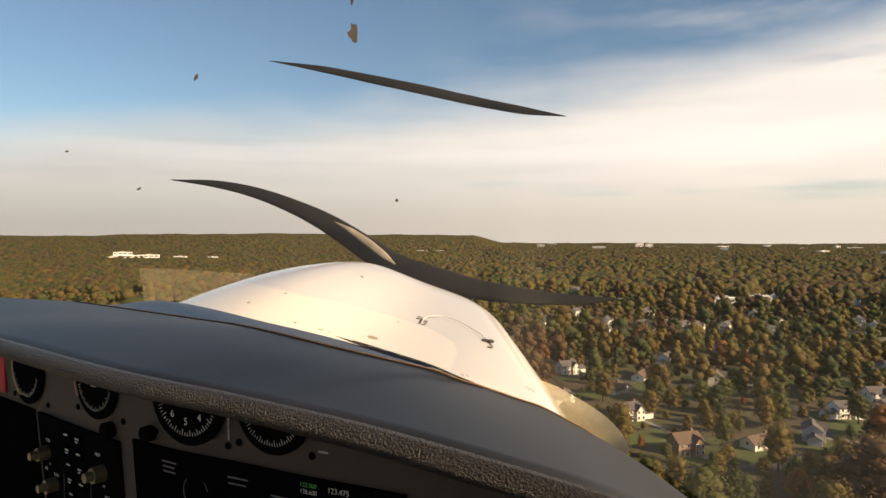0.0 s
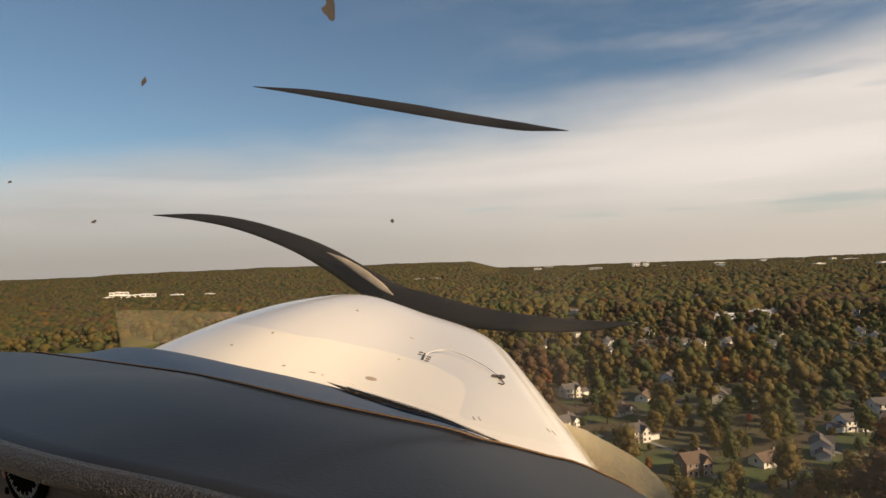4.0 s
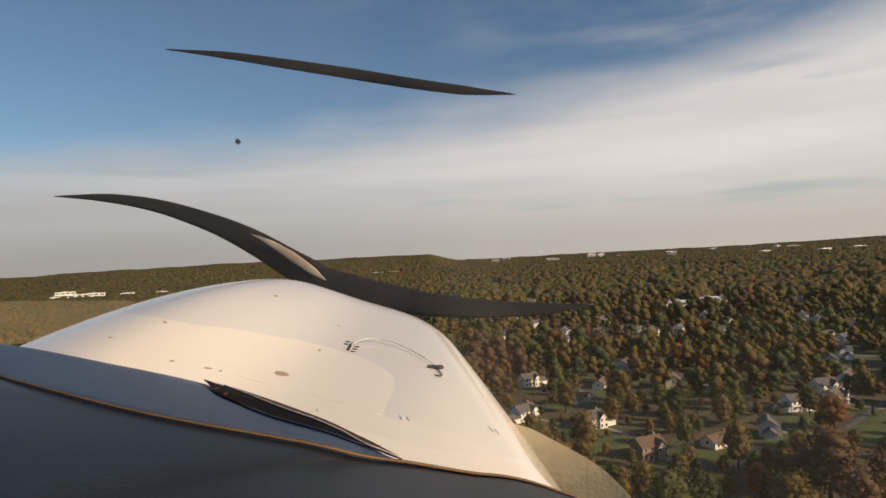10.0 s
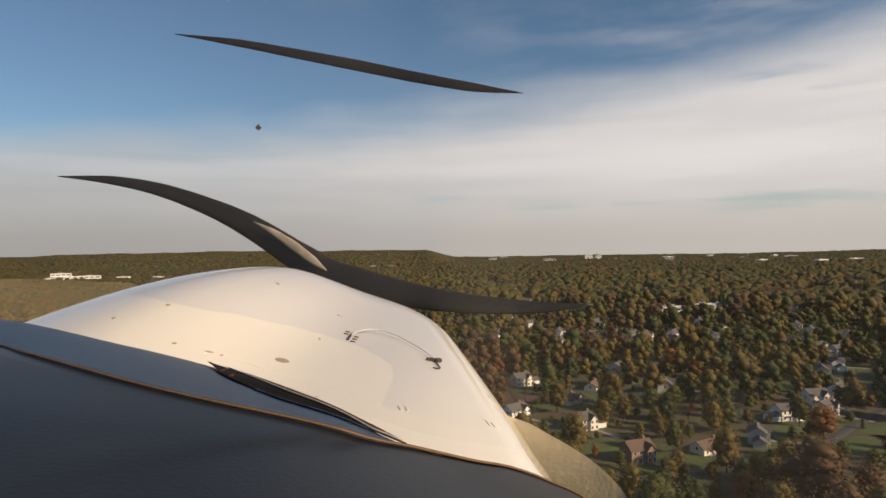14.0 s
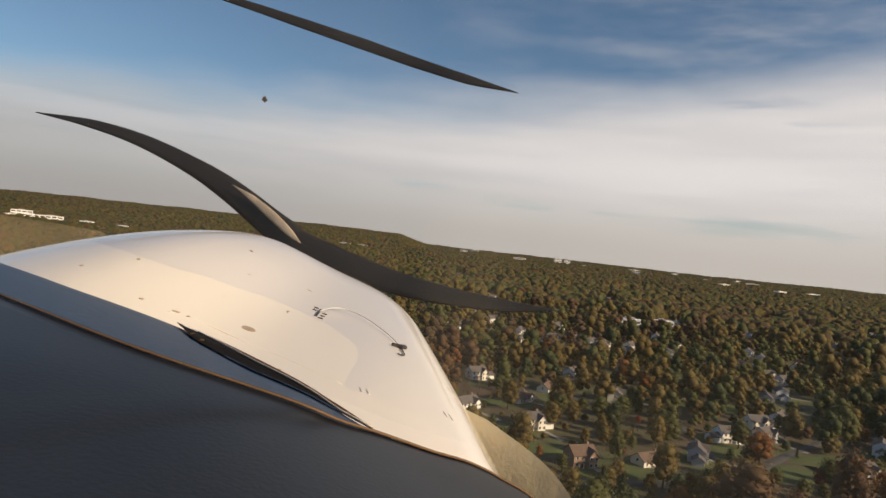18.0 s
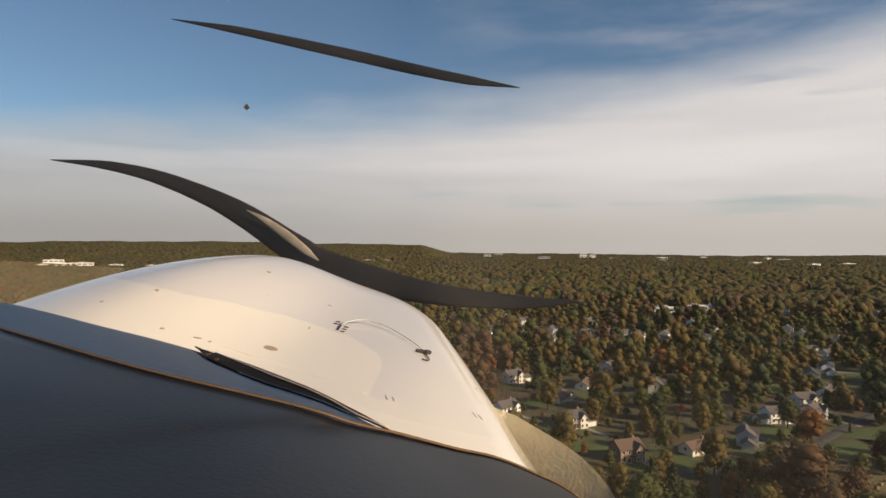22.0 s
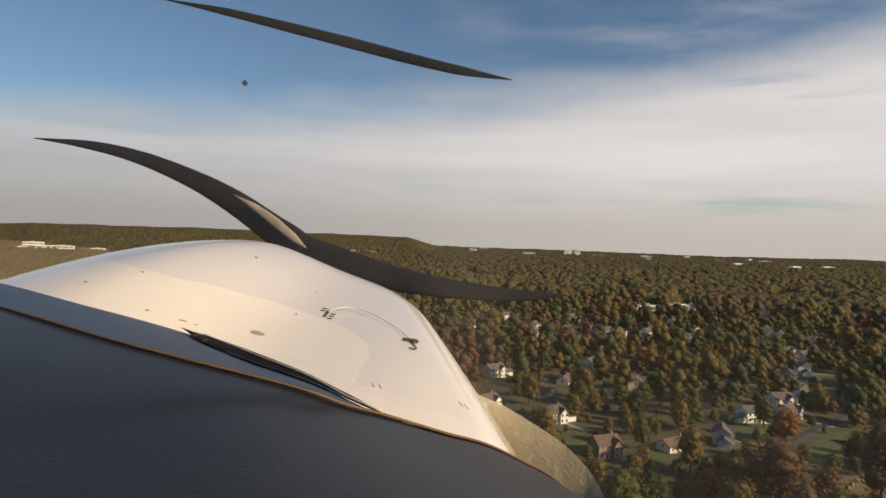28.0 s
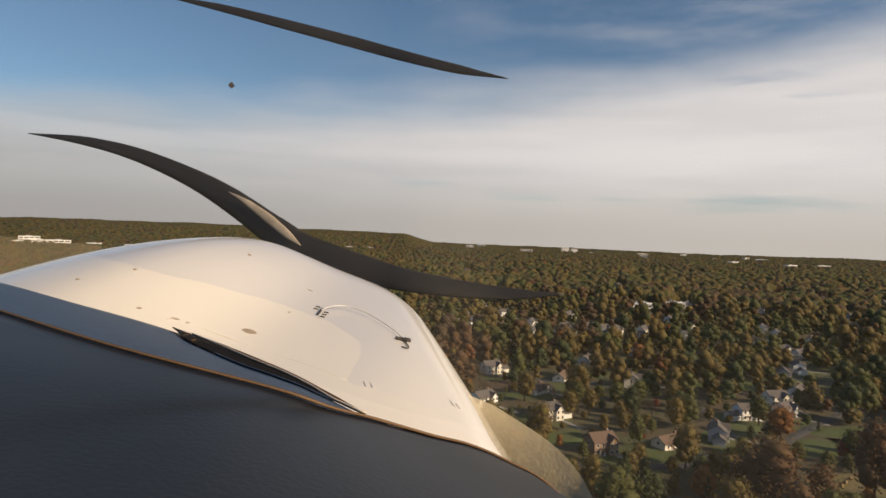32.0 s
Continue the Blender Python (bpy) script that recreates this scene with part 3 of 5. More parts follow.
def splat(way, w, h, spin, seed, eye=(0, 0, 0)):
    """A bug speck on the inside of the windshield, seen along a bearing from the seat."""
    off = ws_rows - np.array(eye)
    d = off / np.linalg.norm(off, axis=-1)[..., None]
    v = np.array(way) / np.linalg.norm(way)
    i, j = np.unravel_index((d @ v).argmax(), d.shape[:2])
    dist = float(np.linalg.norm(off[i, j])) * 0.985
    rng = random.Random(seed)
    bm = bmesh.new()
    ring = [(w / 2 * rng.uniform(0.5, 1.2) * math.cos(a), h / 2 * rng.uniform(0.5, 1.2) * math.sin(a)) for a in np.linspace(0, 6.28, 13)[:-1]]
    f1 = [bm.verts.new((x, y, 0.0006)) for x, y in ring]
    f2 = [bm.verts.new((x, y, -0.0006)) for x, y in ring]
    bm.faces.new(f1)
    bm.faces.new(f2[::-1])
    for k in range(12):
        bm.faces.new((f2[k], f2[(k + 1) % 12], f1[(k + 1) % 12], f1[k]))
    bm.transform(look(tuple(np.array(eye) + v * dist), tuple(eye)) @ pose(0, 0, 0, 0, 0, spin))
    part("bug_speck", bm, M_CLAMP, shell, "dark dried bug speck")


for way, w, h, spin, seed in (((-0.336, 1, 0.217), 0.0048, 0.0055, 20, 1),):
    splat(way, w, h, spin, seed)
# more specks high up and to the side, in view from further back
for az, el, w, h, spin, seed in ((-14.2, 16.8, 0.012, 0.026, 4, 2), (-14.3, 19.6, 0.003, 0.020, 0, 6), (-27.2, 12.6, 0.005, 0.012, 25, 3), (-36.6, 6.2, 0.008, 0.004, -15, 4), (-31.6, 3.5, 0.009, 0.005, -30, 5)):
    a_, e_ = radians(az), radians(el)
    splat((math.sin(a_) * math.cos(e_), math.cos(a_) * math.cos(e_), math.sin(e_)), w, h, spin, seed, (-0.008, -0.39, 0.068))


# ---- instrument panel, under the padded edge ----
M_PANEL = mat("brown_grey_panel", (0.056, 0.043, 0.033), 0.7, 0.12, 20, 300, bump=0.15)
M_SCREEN = mat("black_screen", (0.004, 0.004, 0.005), 0.6, 0.2, 20, 200, spec=0.0)
M_DIAL = mat("black_dial", (0.006, 0.006, 0.006), 0.7, 0.2, 30, 200, spec=0.0)
M_INK = mat("pale_lettering", (0.62, 0.60, 0.54), 0.6, 0.05, 50, 300)
M_FAINT = mat("faint_screen_marks", (0.10, 0.10, 0.11), 0.6, 0.2, 50, 300)
M_GREEN = mat("green_lettering", (0.10, 0.42, 0.10), 0.6, 0.05, 50, 300)
M_OCHRE = mat("ochre_arc", (0.55, 0.38, 0.12), 0.6, 0.1, 50, 300)
M_RED = mat("red_placard", (0.55, 0.03, 0.04), 0.5, 0.1, 50, 300)
M_KNOB = mat("olive_metal_knob", (0.20, 0.17, 0.10), 0.35, 0.2, 60, 400, metal=0.6)
M_COPPER = mat("copper_rim", (0.55, 0.27, 0.20), 0.35, 0.1, 60, 300, metal=0.5)
panel_rows = [edge_c + np.array([0, 0.060, dz]) + np.array([0, k, 0]) for dz, k in ((-0.010, 0), (-0.05, 0), (-0.12, 0.006), (-0.25, 0.02), (-0.45, 0.05))]
panel = part("instrument_panel", thick(panel_rows, 0.004), M_PANEL, plane, "brown-grey instrument panel with dials and screens")


def deeper(x):
    """The panel lies a hand's width under the edge: things spread outwards with it."""
    return x + float(np.interp(x, (-0.8, -0.70, -0.52, -0.373, -0.257, -0.1, 0), (-0.065, -0.060, -0.046, -0.0275, -0.019, -0.007, 0)))


def on_panel(x, z, out=0.0):
    """The local frame of the panel at x and height z: across, up, towards the pilot."""
    z -= (0.069 - z) * 0.08
    x = deeper(x)
    i = int(np.argmin(np.abs(edge_c[:, 0] - x)))
    t = edge_c[min(i + 2, NC - 1)] - edge_c[max(i - 2, 0)]
    t[2] = 0
    t /= np.linalg.norm(t)
    n = np.array([t[1], -t[0], 0.0])
    y = float(np.interp(x, edge_c[:, 0], edge_c[:, 1])) + 0.060
    dz = z - float(np.interp(x, edge_c[:, 0], edge_c[:, 2]))
    y += float(np.interp(-dz, (0.05, 0.12, 0.25, 0.45), (0, 0.006, 0.02, 0.05)))
    m = Matrix(((t[0], 0, n[0], x), (t[1], 0, n[1], y), (0, 1, 0, z), (0, 0, 0, 1)))
    return m @ Matrix.Translation((0, 0, out))


def place(bm, m):
    bm.transform(m)
    return bm


def plate(x, z, w, h, d, material, name, parent, label="", out=0.0, bevel=0.001):
    return part(name, place(boxed(-w / 2, w / 2, -h / 2, h / 2, 0, d, bevel), on_panel(x, z, out)), material, parent, label)


def curved(x0, x1, z0, z1, d, material, name, parent, label=""):
    """A plate that follows the panel's bend."""
    front = [[on_panel(x, z, d) @ Vector((0, 0, 0)) for x in np.linspace(x0, x1, 16)] for z in (z0, (z0 + z1) / 2, z1)]
    back = [[on_panel(x, z, -0.002) @ Vector((0, 0, 0)) for x in np.linspace(x0, x1, 16)] for z in (z0, (z0 + z1) / 2, z1)]
    v = [p for r in front for p in r] + [p for r in back for p in r]
    f = grid_faces(3, 16) + [tuple(reversed([i + 48 for i in q])) for q in grid_faces(3, 16)]
    rim = list(range(16)) + [31, 47] + list(range(46, 31, -1)) + [16]
    f += [(b, a, a + 48, b + 48) for a, b in zip(rim, rim[1:] + rim[:1])]
    return part(name, mesh_of(name, v, f, material, smooth=False), material, parent, label)


def turned(x, z, r, d, material, name, parent, label="", out=0.0, r2=None, seg=28):
    bm = bmesh.new()
    bmesh.ops.create_cone(bm, cap_ends=True, segments=seg, radius1=r, radius2=r if r2 is None else r2, depth=d, matrix=Matrix.Translation((0, 0, d / 2)))
    place(bm, on_panel(x, z, out))
    lid(bm, x)
    return part(name, bm, material, parent, label)


def lid(bm, x):
    """Cut off what would stand up through the glareshield."""
    z = float(np.interp(deeper(x), edge_c[:, 0], edge_c[:, 2])) - 0.016
    bmesh.ops.bisect_plane(bm, geom=bm.verts[:] + bm.edges[:] + bm.faces[:], plane_co=(0, 0, z), plane_no=(0, 0, 1), clear_outer=True)
    return bm


def lettering(body, x, z, size, parent, out=0.0015, material=None, spin=0.0, shift=(0.0, 0.0)):
    cu = bpy.data.curves.new("lettering", "FONT")
    cu.body, cu.size, cu.align_x, cu.align_y, cu.extrude = body, size, "CENTER", "CENTER", 0.0001
    tmp = new("lettering", cu)
    me = bpy.data.meshes.new_from_object(tmp.evaluated_get(bpy.context.evaluated_depsgraph_get()))
    bpy.data.objects.remove(tmp)
    me.transform(on_panel(x, z, out) @ pose(shift[0], shift[1], 0, 0, 0, spin))
    me.materials.clear()
    me.materials.append(material or M_INK)
    return part("lettering", me, M_INK, parent)


def bars(x, z, count, w, h, gap, parent, out=0.0015, material=None):
    for k in range(count):
        bm = boxed(-w / 2 + 0.0012 * (k % 3), w / 2 - 0.0014 * ((k * 2) % 3), -k * gap - h / 2, -k * gap + h / 2, 0, 0.0004)
        part("marking", place(bm, on_panel(x, z, out)), material or M_INK, parent)


TICK = bpy.data.meshes.new("tick_mark")
_b = boxed(-0.5, 0.5, -0.5, 0.5, -0.5, 0.5)
_b.to_mesh(TICK)
_b.free()
TICK.materials.append(M_INK)


def gauge(x, z, r, arc=None, rim=None, needle=None):
    r *= 1.1
    g = turned(x, z, r * 1.14, 0.004, M_DIAL, "gauge", panel, "round black dial in the panel")
    turned(x, z, r, 0.001, M_DIAL, "dial_face", panel, out=0.0042)
    top = float(np.interp(deeper(x), edge_c[:, 0], edge_c[:, 2])) - 0.018
    for k in range(28):
        l = 0.14 if k % 3 == 0 else 0.08
        m = on_panel(x, z) @ Matrix.Rotation(radians(200 + k * 140 / 27), 4, "Z") @ Matrix.Translation((r * (0.92 - l / 2), 0, 0.0056))
        if m.translation.z < top:
            tick = part("tick_mark", TICK, M_INK, panel)
            tick.matrix_basis = m @ Matrix.Diagonal((r * l, 0.0007, 0.0004, 1))
    for material, a0, a1, rad in ((arc, 150, 250, 0.95), (rim, 130, 215, 1.06)):
        if material:
            pts = [(math.cos(radians(a)) * r * rad, math.sin(radians(a)) * r * rad, 0.006) for a in np.linspace(a0, a1, 16)]
            v, f = tube(pts, 0.0013, 6)
            me = mesh_of("dial_arc", v, f, material)
            me.transform(on_panel(x, z))
            part("dial_arc", me, material, panel)
    if needle:
        bm = bmesh.new()
        vs = [bm.verts.new(p) for p in ((-0.006, -0.012, 0.0058), (0.006, -0.012, 0.0058), (0, 0.008, 0.0058), (-0.006, -0.012, 0.0068), (0.006, -0.012, 0.0068), (0, 0.008, 0.0068))]
        for q in ((0, 2, 1), (3, 4, 5), (0, 1, 4, 3), (1, 2, 5, 4), (2, 0, 3, 5)):
            bm.faces.new([vs[i] for i in q])
        part("pointer", place(bm, on_panel(x, z)), M_INK, panel)
    for sx, sz in ((-1, -0.95), (1, -0.95)):
        turned(x + sx * r * 0.98, z + sz * r, 0.0042, 0.002, M_DIAL, "screw", panel, seg=14)
    return g


gauge(-0.700, -0.126, 0.046, arc=M_OCHRE)
gauge(-0.522, -0.114, 0.045, rim=M_COPPER, needle=True)
gauge(-0.366, -0.112, 0.048)
gauge(-0.254, -0.112, 0.042)
for txt, dx, dz in (("6", -0.022, -0.024), ("5", 0.0, -0.031), ("4", 0.022, -0.024)):
    lettering(txt, -0.366, -0.112, 0.0125, panel, 0.0062, None, 0.0, (dx, dz))
turned(-0.498, -0.176, 0.011, 0.012, M_DIAL, "knob", panel, "small black knob")
turned(-0.425, -0.165, 0.010, 0.012, M_DIAL, "knob", panel, "small black knob")
plate(-0.79, -0.15, 0.035, 0.06, 0.003, M_RED, "placard", panel, "red placard")
plate(-0.312, -0.130, 0.0012, 0.055, 0.002, M_LIP, "panel_joint", panel)
# left screen and radio column
curved(-0.95, -0.69, -0.40, -0.188, 0.004, M_SCREEN, "screen", panel, "dark glass display")
col = curved(-0.675, -0.482, -0.40, -0.188, 0.005, M_DIAL, "radio_column", panel, "black radio panel with knobs and keys")
for x, z, r in ((-0.655, -0.243, 0.0105), (-0.640, -0.286, 0.0105), (-0.655, -0.332, 0.0105), (-0.516, -0.236, 0.0115), (-0.506, -0.300, 0.0105)):
    k = turned(x, z, r, 0.016, M_KNOB, "knob", panel, "olive metal knob", 0.005, r * 0.94)
    turned(x, z, r * 0.62, 0.010, M_KNOB, "knob_cap", panel, "", 0.021, r * 0.55)
for j in range(6):
    for i in range(2):
        b = plate(-0.595 + i * 0.028, -0.205 - j * 0.021, 0.020, 0.0135, 0.003, M_DIAL, "key", panel, out=0.005)
        bars(-0.595 + i * 0.028, -0.203 - j * 0.021, 1 + (i + j) % 2, 0.011, 0.0022, 0.0042, panel, 0.0083)
plate(-0.615, -0.27, 0.0010, 0.15, 0.001, M_FAINT, "panel_joint", panel, out=0.005)
plate(-0.548, -0.27, 0.0010, 0.15, 0.001, M_FAINT, "panel_joint", panel, out=0.005)
for txt, x, z, s in (("COM", -0.650, -0.224, 0.0065), ("1-2", -0.650, -0.259, 0.005), ("CRS", -0.662, -0.268, 0.006), ("BARO", -0.634, -0.271, 0.006), ("NAV", -0.524, -0.214, 0.0065), ("1-2", -0.516, -0.254, 0.005), ("HDG", -0.510, -0.268, 0.0065)):
    lettering(txt, x, z, s, panel, 0.0062)
# main screen
curved(-0.455, -0.108, -0.40, -0.178, 0.004, M_SCREEN, "screen", panel, "dark glass display with faint figures")
bars(-0.395, -0.193, 3, 0.026, 0.0022, 0.006, panel, 0.0052, M_FAINT)
bars(-0.30, -0.195, 2, 0.030, 0.002, 0.007, panel, 0.0052, M_FAINT)
bars(-0.245, -0.205, 3, 0.028, 0.002, 0.008, panel, 0.0052, M_FAINT)
lettering("123.475", -0.178, -0.187, 0.0085, panel, 0.0052)
lettering("128.600", -0.212, -0.193, 0.007, panel, 0.0052)
lettering("123.000", -0.212, -0.186, 0.007, panel, 0.0052, M_GREEN)
ring = [(math.cos(a) * 0.02, math.sin(a) * 0.02, 0.0046) for a in np.linspace(0.2, 6.0, 24)]
rv_, rf_ = tube(ring, 0.0006, 5)
rm_ = mesh_of("dial_ring", rv_, rf_, M_FAINT)
rm_.transform(on_panel(-0.36, -0.222))
part("dial_ring", rm_, M_INK, panel)
# bus labels beside the screen
lettering("ESSENTIAL BUS", -0.030, -0.176, 0.0062, panel, 0.0012)
bars(-0.085, -0.182, 1, 0.030, 0.0009, 0.01, panel, 0.0012)
bars(0.025, -0.182, 1, 0.030, 0.0009, 0.01, panel, 0.0012)
bars(-0.072, -0.190, 1, 0.018, 0.0028, 0.01, panel, 0.0012)
bars(-0.04, -0.190, 1, 0.012, 0.0028, 0.01, panel, 0.0012)
bars(-0.008, -0.192, 1, 0.014, 0.0028, 0.01, panel, 0.0012)
plate(-0.196, -0.150, 0.014, 0.003, 0.002, M_LIP, "label_strip", panel, "short pale strip")


# ---- hull: closes the airplane below and behind ----
def hull():
    rows = []
    for y, a, zt, zb in ((-4.6, 0.10, 0.02, -0.14), (-3.4, 0.34, -0.06, -0.42), (-2.4, 0.72, -0.12, -0.75), (-1.4, 1.06, -0.20, -0.98), (-0.4, 1.13, -0.25, -1.02), (0.35, 0.98, -0.46, -1.02), (1.0, 0.62, -0.52, -0.98), (1.6, 0.52, -0.5, -0.85), (2.0, 0.34, -0.45, -0.7)):
        q = min(1.0, max(0.0, (y + 0.4) / 1.4))
        c = (AXIS + (y - 1.6) * DV) * q + np.array([-0.43, y]) * (1 - q)
        rows.append([(c[0] + a * math.cos(t) * DU[0], c[1] + a * math.cos(t) * DU[1], zt + (zb - zt) * abs(math.sin(t)) ** 0.8) for t in np.linspace(0, math.pi, 16)])
    return sheet(rows)


part("hull", hull(), M_COWL, plane, "white composite hull")


# ---- cabin: dark lining round and behind the seat, added out of view to block light ----
M_LINING = mat("dark_grey_lining", (0.05, 0.048, 0.046), 0.9, 0.2, 8, 120, bump=0.2)
for name, pts, z0, z1 in (("side_lining", [(-1.35, -1.5), (-1.5, -0.6), (-1.56, 0.3), (-1.5, 0.9)], -0.75, -0.16), ("side_lining", [(0.62, -1.5), (0.66, -0.6), (0.60, 0.0), (0.42, 0.42)], -0.75, -0.30)):
    c = spline([(x, y, 0) for x, y in pts], 20)
    part(name, sheet([c + np.array([0, 0, z]) for z in np.linspace(z0, z1, 5)]), M_LINING, plane, "dark grey cabin side, added to block light")
part("rear_bulkhead", boxed(-1.5, 0.75, -1.62, -1.5, -0.75, -0.12, 0.02), M_LINING, plane, "dark rear cabin wall, added out of view")
part("cabin_floor", boxed(-1.5, 0.75, -1.6, 0.9, -0.80, -0.74, 0.01), M_LINING, plane, "dark cabin floor")
roof_rows = [[(x, y, 0.66 - 0.12 * ((x + 0.4) / 1.1) ** 2 - 0.02 * y) for x in np.linspace(-1.5, 0.75, 20)] for y in np.linspace(-1.55, -0.4, 8)]
part("roof_lining", thick(roof_rows, 0.03), M_LINING, plane, "dark roof behind the canopy, added unseen to shade the panel")
for x0, y0, x1, y1 in ((-1.42, -1.5, -1.36, -1.3), (0.62, -1.5, 0.64, -1.3), (-1.5, -0.62, -1.44, -0.56), (0.66, -0.62, 0.70, -0.56)):
    part("pillar", tube([(x0, y0, -0.3), ((x0 + x1) / 2, (y0 + y1) / 2, 0.15), (x1, y1, 0.56)], 0.03, 8, 0.7), M_LINING, plane, "dark cabin pillar, added under the unseen roof")




# ---- the ground ----
def hill(x, y):
    """Height of the land: flat, with a wooded ridge far to the left and a low swell on the horizon."""
    d = np.hypot(x, y)
    az = np.degrees(np.arctan2(x, y))
    s = np.clip((-0.2 - az) / 3.6, 0, 1)
    s = s * s * (3 - 2 * s)
    r = np.clip((d - 2300) / 1500, 0, 1)
    r = r * r * (3 - 2 * r)
    h = (60 + 14 * np.exp(-((az + 23) / 12) ** 2)) * s * r * (0.95 + 0.035 * np.sin(az * 0.55) + 0.02 * np.sin(az * 1.7 + 1))
    e = np.clip((az - 24) / 8, 0, 1) * np.clip((d - 3600) / 900, 0, 1)
    return h + 16 * e


M_GROUND = mat("leaf_litter_and_grass", (0.075, 0.066, 0.028), 0.95, 0.35, 0.012, 0.35, second=(0.080, 0.053, 0.028), spots=0.52)
M_LAWN = mat("mown_lawn", (0.066, 0.088, 0.020), 0.95, 0.28, 0.06, 1.2, second=(0.085, 0.078, 0.030), spots=0.55)
M_FIELD = mat("hay_meadow", (0.125, 0.13, 0.035), 0.95, 0.28, 0.03, 0.8, second=(0.15, 0.115, 0.045), spots=0.55)
M_ROAD = mat("asphalt", (0.06, 0.058, 0.055), 0.9, 0.25, 0.2, 3)
M_DRIVE = mat("pale_concrete", (0.24, 0.225, 0.20), 0.9, 0.2, 0.3, 3)

rr = np.concatenate([np.linspace(0, 1500, 26), np.linspace(1600, 4980, 42)])
aa = np.radians(np.concatenate([np.linspace(-60, 60, 241), np.linspace(65, 295, 47)]))
gv = [(r * math.sin(a), r * math.cos(a), float(hill(r * math.sin(a), r * math.cos(a))) if abs(a) < 1.1 else 0.0) for r in rr for a in aa]
ground = new("ground", mesh_of("ground", gv, grid_faces(len(rr), len(aa), close=True), M_GROUND))
tagged(ground, "brown and green woodland floor reaching to a low ridge", "ground", kind="structure")


def strip(name, points, width, lift, material, label, category):
    """A road or path: a smooth band on the ground with rounded course."""
    p = spline([(x, y, 0) for x, y in points], len(points) * 8)
    t = np.gradient(p, axis=0)
    s = np.stack([t[:, 1], -t[:, 0], 0 * t[:, 0]], 1)
    s /= np.linalg.norm(s, axis=1)[:, None]
    rows = [p + s * w + np.array([0, 0, h]) for w, h in ((-width / 2 - 0.3, -0.05), (-width / 2, lift), (0, lift + 0.05), (width / 2, lift), (width / 2 + 0.3, -0.05))]
    ob = new(name, mesh_of(name, *sheet(rows), material))
    return tagged(ob, label, category, kind="structure")


def blot(name, x, y, rx, ry, turn, lift, material, label, category, seed):
    """An uneven patch of open ground."""
    rng = random.Random(seed)
    n = 40
    ph = [rng.uniform(0, 6.3) for _ in range(4)]
    rings = []
    for k in (0.0, 0.5, 0.97, 1.0):
        ring = []
        for i in range(n):
            a = 2 * math.pi * i / n
            w = 1 + 0.12 * math.sin(2 * a + ph[0]) + 0.09 * math.sin(3 * a + ph[1]) + 0.05 * math.sin(7 * a + ph[2])
            u, v = rx * k * w * math.cos(a), ry * k * w * math.sin(a)
            ring.append((x + u * math.cos(turn) - v * math.sin(turn), y + u * math.sin(turn) + v * math.cos(turn), lift if k < 1 else -0.05))
        rings.append(ring)
    ob = new(name, mesh_of(name, np.array(rings).reshape(-1, 3), grid_faces(4, n, close=True), material))
    return tagged(ob, label, category, kind="structure")


OPEN = []  # clearings that stay free of trees: x, y, radius


def clear(x, y, r):
    OPEN.append((x, y, r))


# roads through the houses
ROADS = [
    [(40, 262), (75, 262), (110, 268), (150, 285), (185, 318), (215, 345), (250, 372), (300, 395)],
    [(150, 285), (150, 330), (160, 400), (178, 470), (190, 560), (215, 680), (250, 820)],
    [(20, 430), (70, 418), (110, 405), (158, 392)],
]
for pts in ROADS:
    strip("road", pts, 5.0, 0.12, M_ROAD, "narrow grey asphalt road between the trees", "road")
    for q in spline([(x, y, 0) for x, y in pts], len(pts) * 6):
        clear(q[0], q[1], 3.6)

LAWNS = [
    (105, 285, 24, 14, 0.2), (60, 300, 15, 12, 0.5), (150, 312, 26, 14, 0.6), (188, 300, 24, 13, 0.4), (214, 322, 20, 15, 0.5),
    (75, 395, 26, 15, 0.1), (125, 440, 30, 13, 0.0), (205, 425, 32, 15, 0.3), (255, 420, 30, 16, 0.2), (40, 440, 22, 12, 0.1),
    (160, 500, 34, 12, 0.1), (240, 520, 36, 16, 0.1), (300, 480, 30, 15, 0.3), (330, 610, 40, 14, 0.1), (120, 620, 36, 12, 0.0), (10, 560, 40, 12, 0.0),
]
for i, (x, y, rx, ry, a) in enumerate(LAWNS):
    blot("lawn", x, y, rx, ry, a, 0.08, M_LAWN, "short green lawn among the houses", "lawn", i)
    for k in (-0.6, -0.2, 0.2, 0.6):
        clear(x + k * rx * math.cos(a), y + k * rx * math.sin(a), ry * 0.6)
gl = random.Random(12)
for i in range(26):
    az, d = radians(gl.uniform(-8, 36)), gl.uniform(480, 1500)
    x, y, rx = d * math.sin(az), d * math.cos(az), gl.uniform(16, 42)
    blot("lawn", x, y, rx, gl.uniform(9, 15), gl.uniform(-0.3, 0.3) - az * 0.6, 0.08, M_LAWN, "short green lawn among the trees", "lawn", 40 + i)
    for k in (-0.7, -0.25, 0.25, 0.7):
        clear(x + k * rx, y, 12)
blot("meadow", 180, 252, 28, 16, 0.1, 0.10, M_FIELD, "mown yellow-green hay meadow below the trees", "meadow", 91)
for k in (-0.8, -0.4, 0, 0.4, 0.8):
    clear(180 + k * 26, 252 + k * 3, 14)


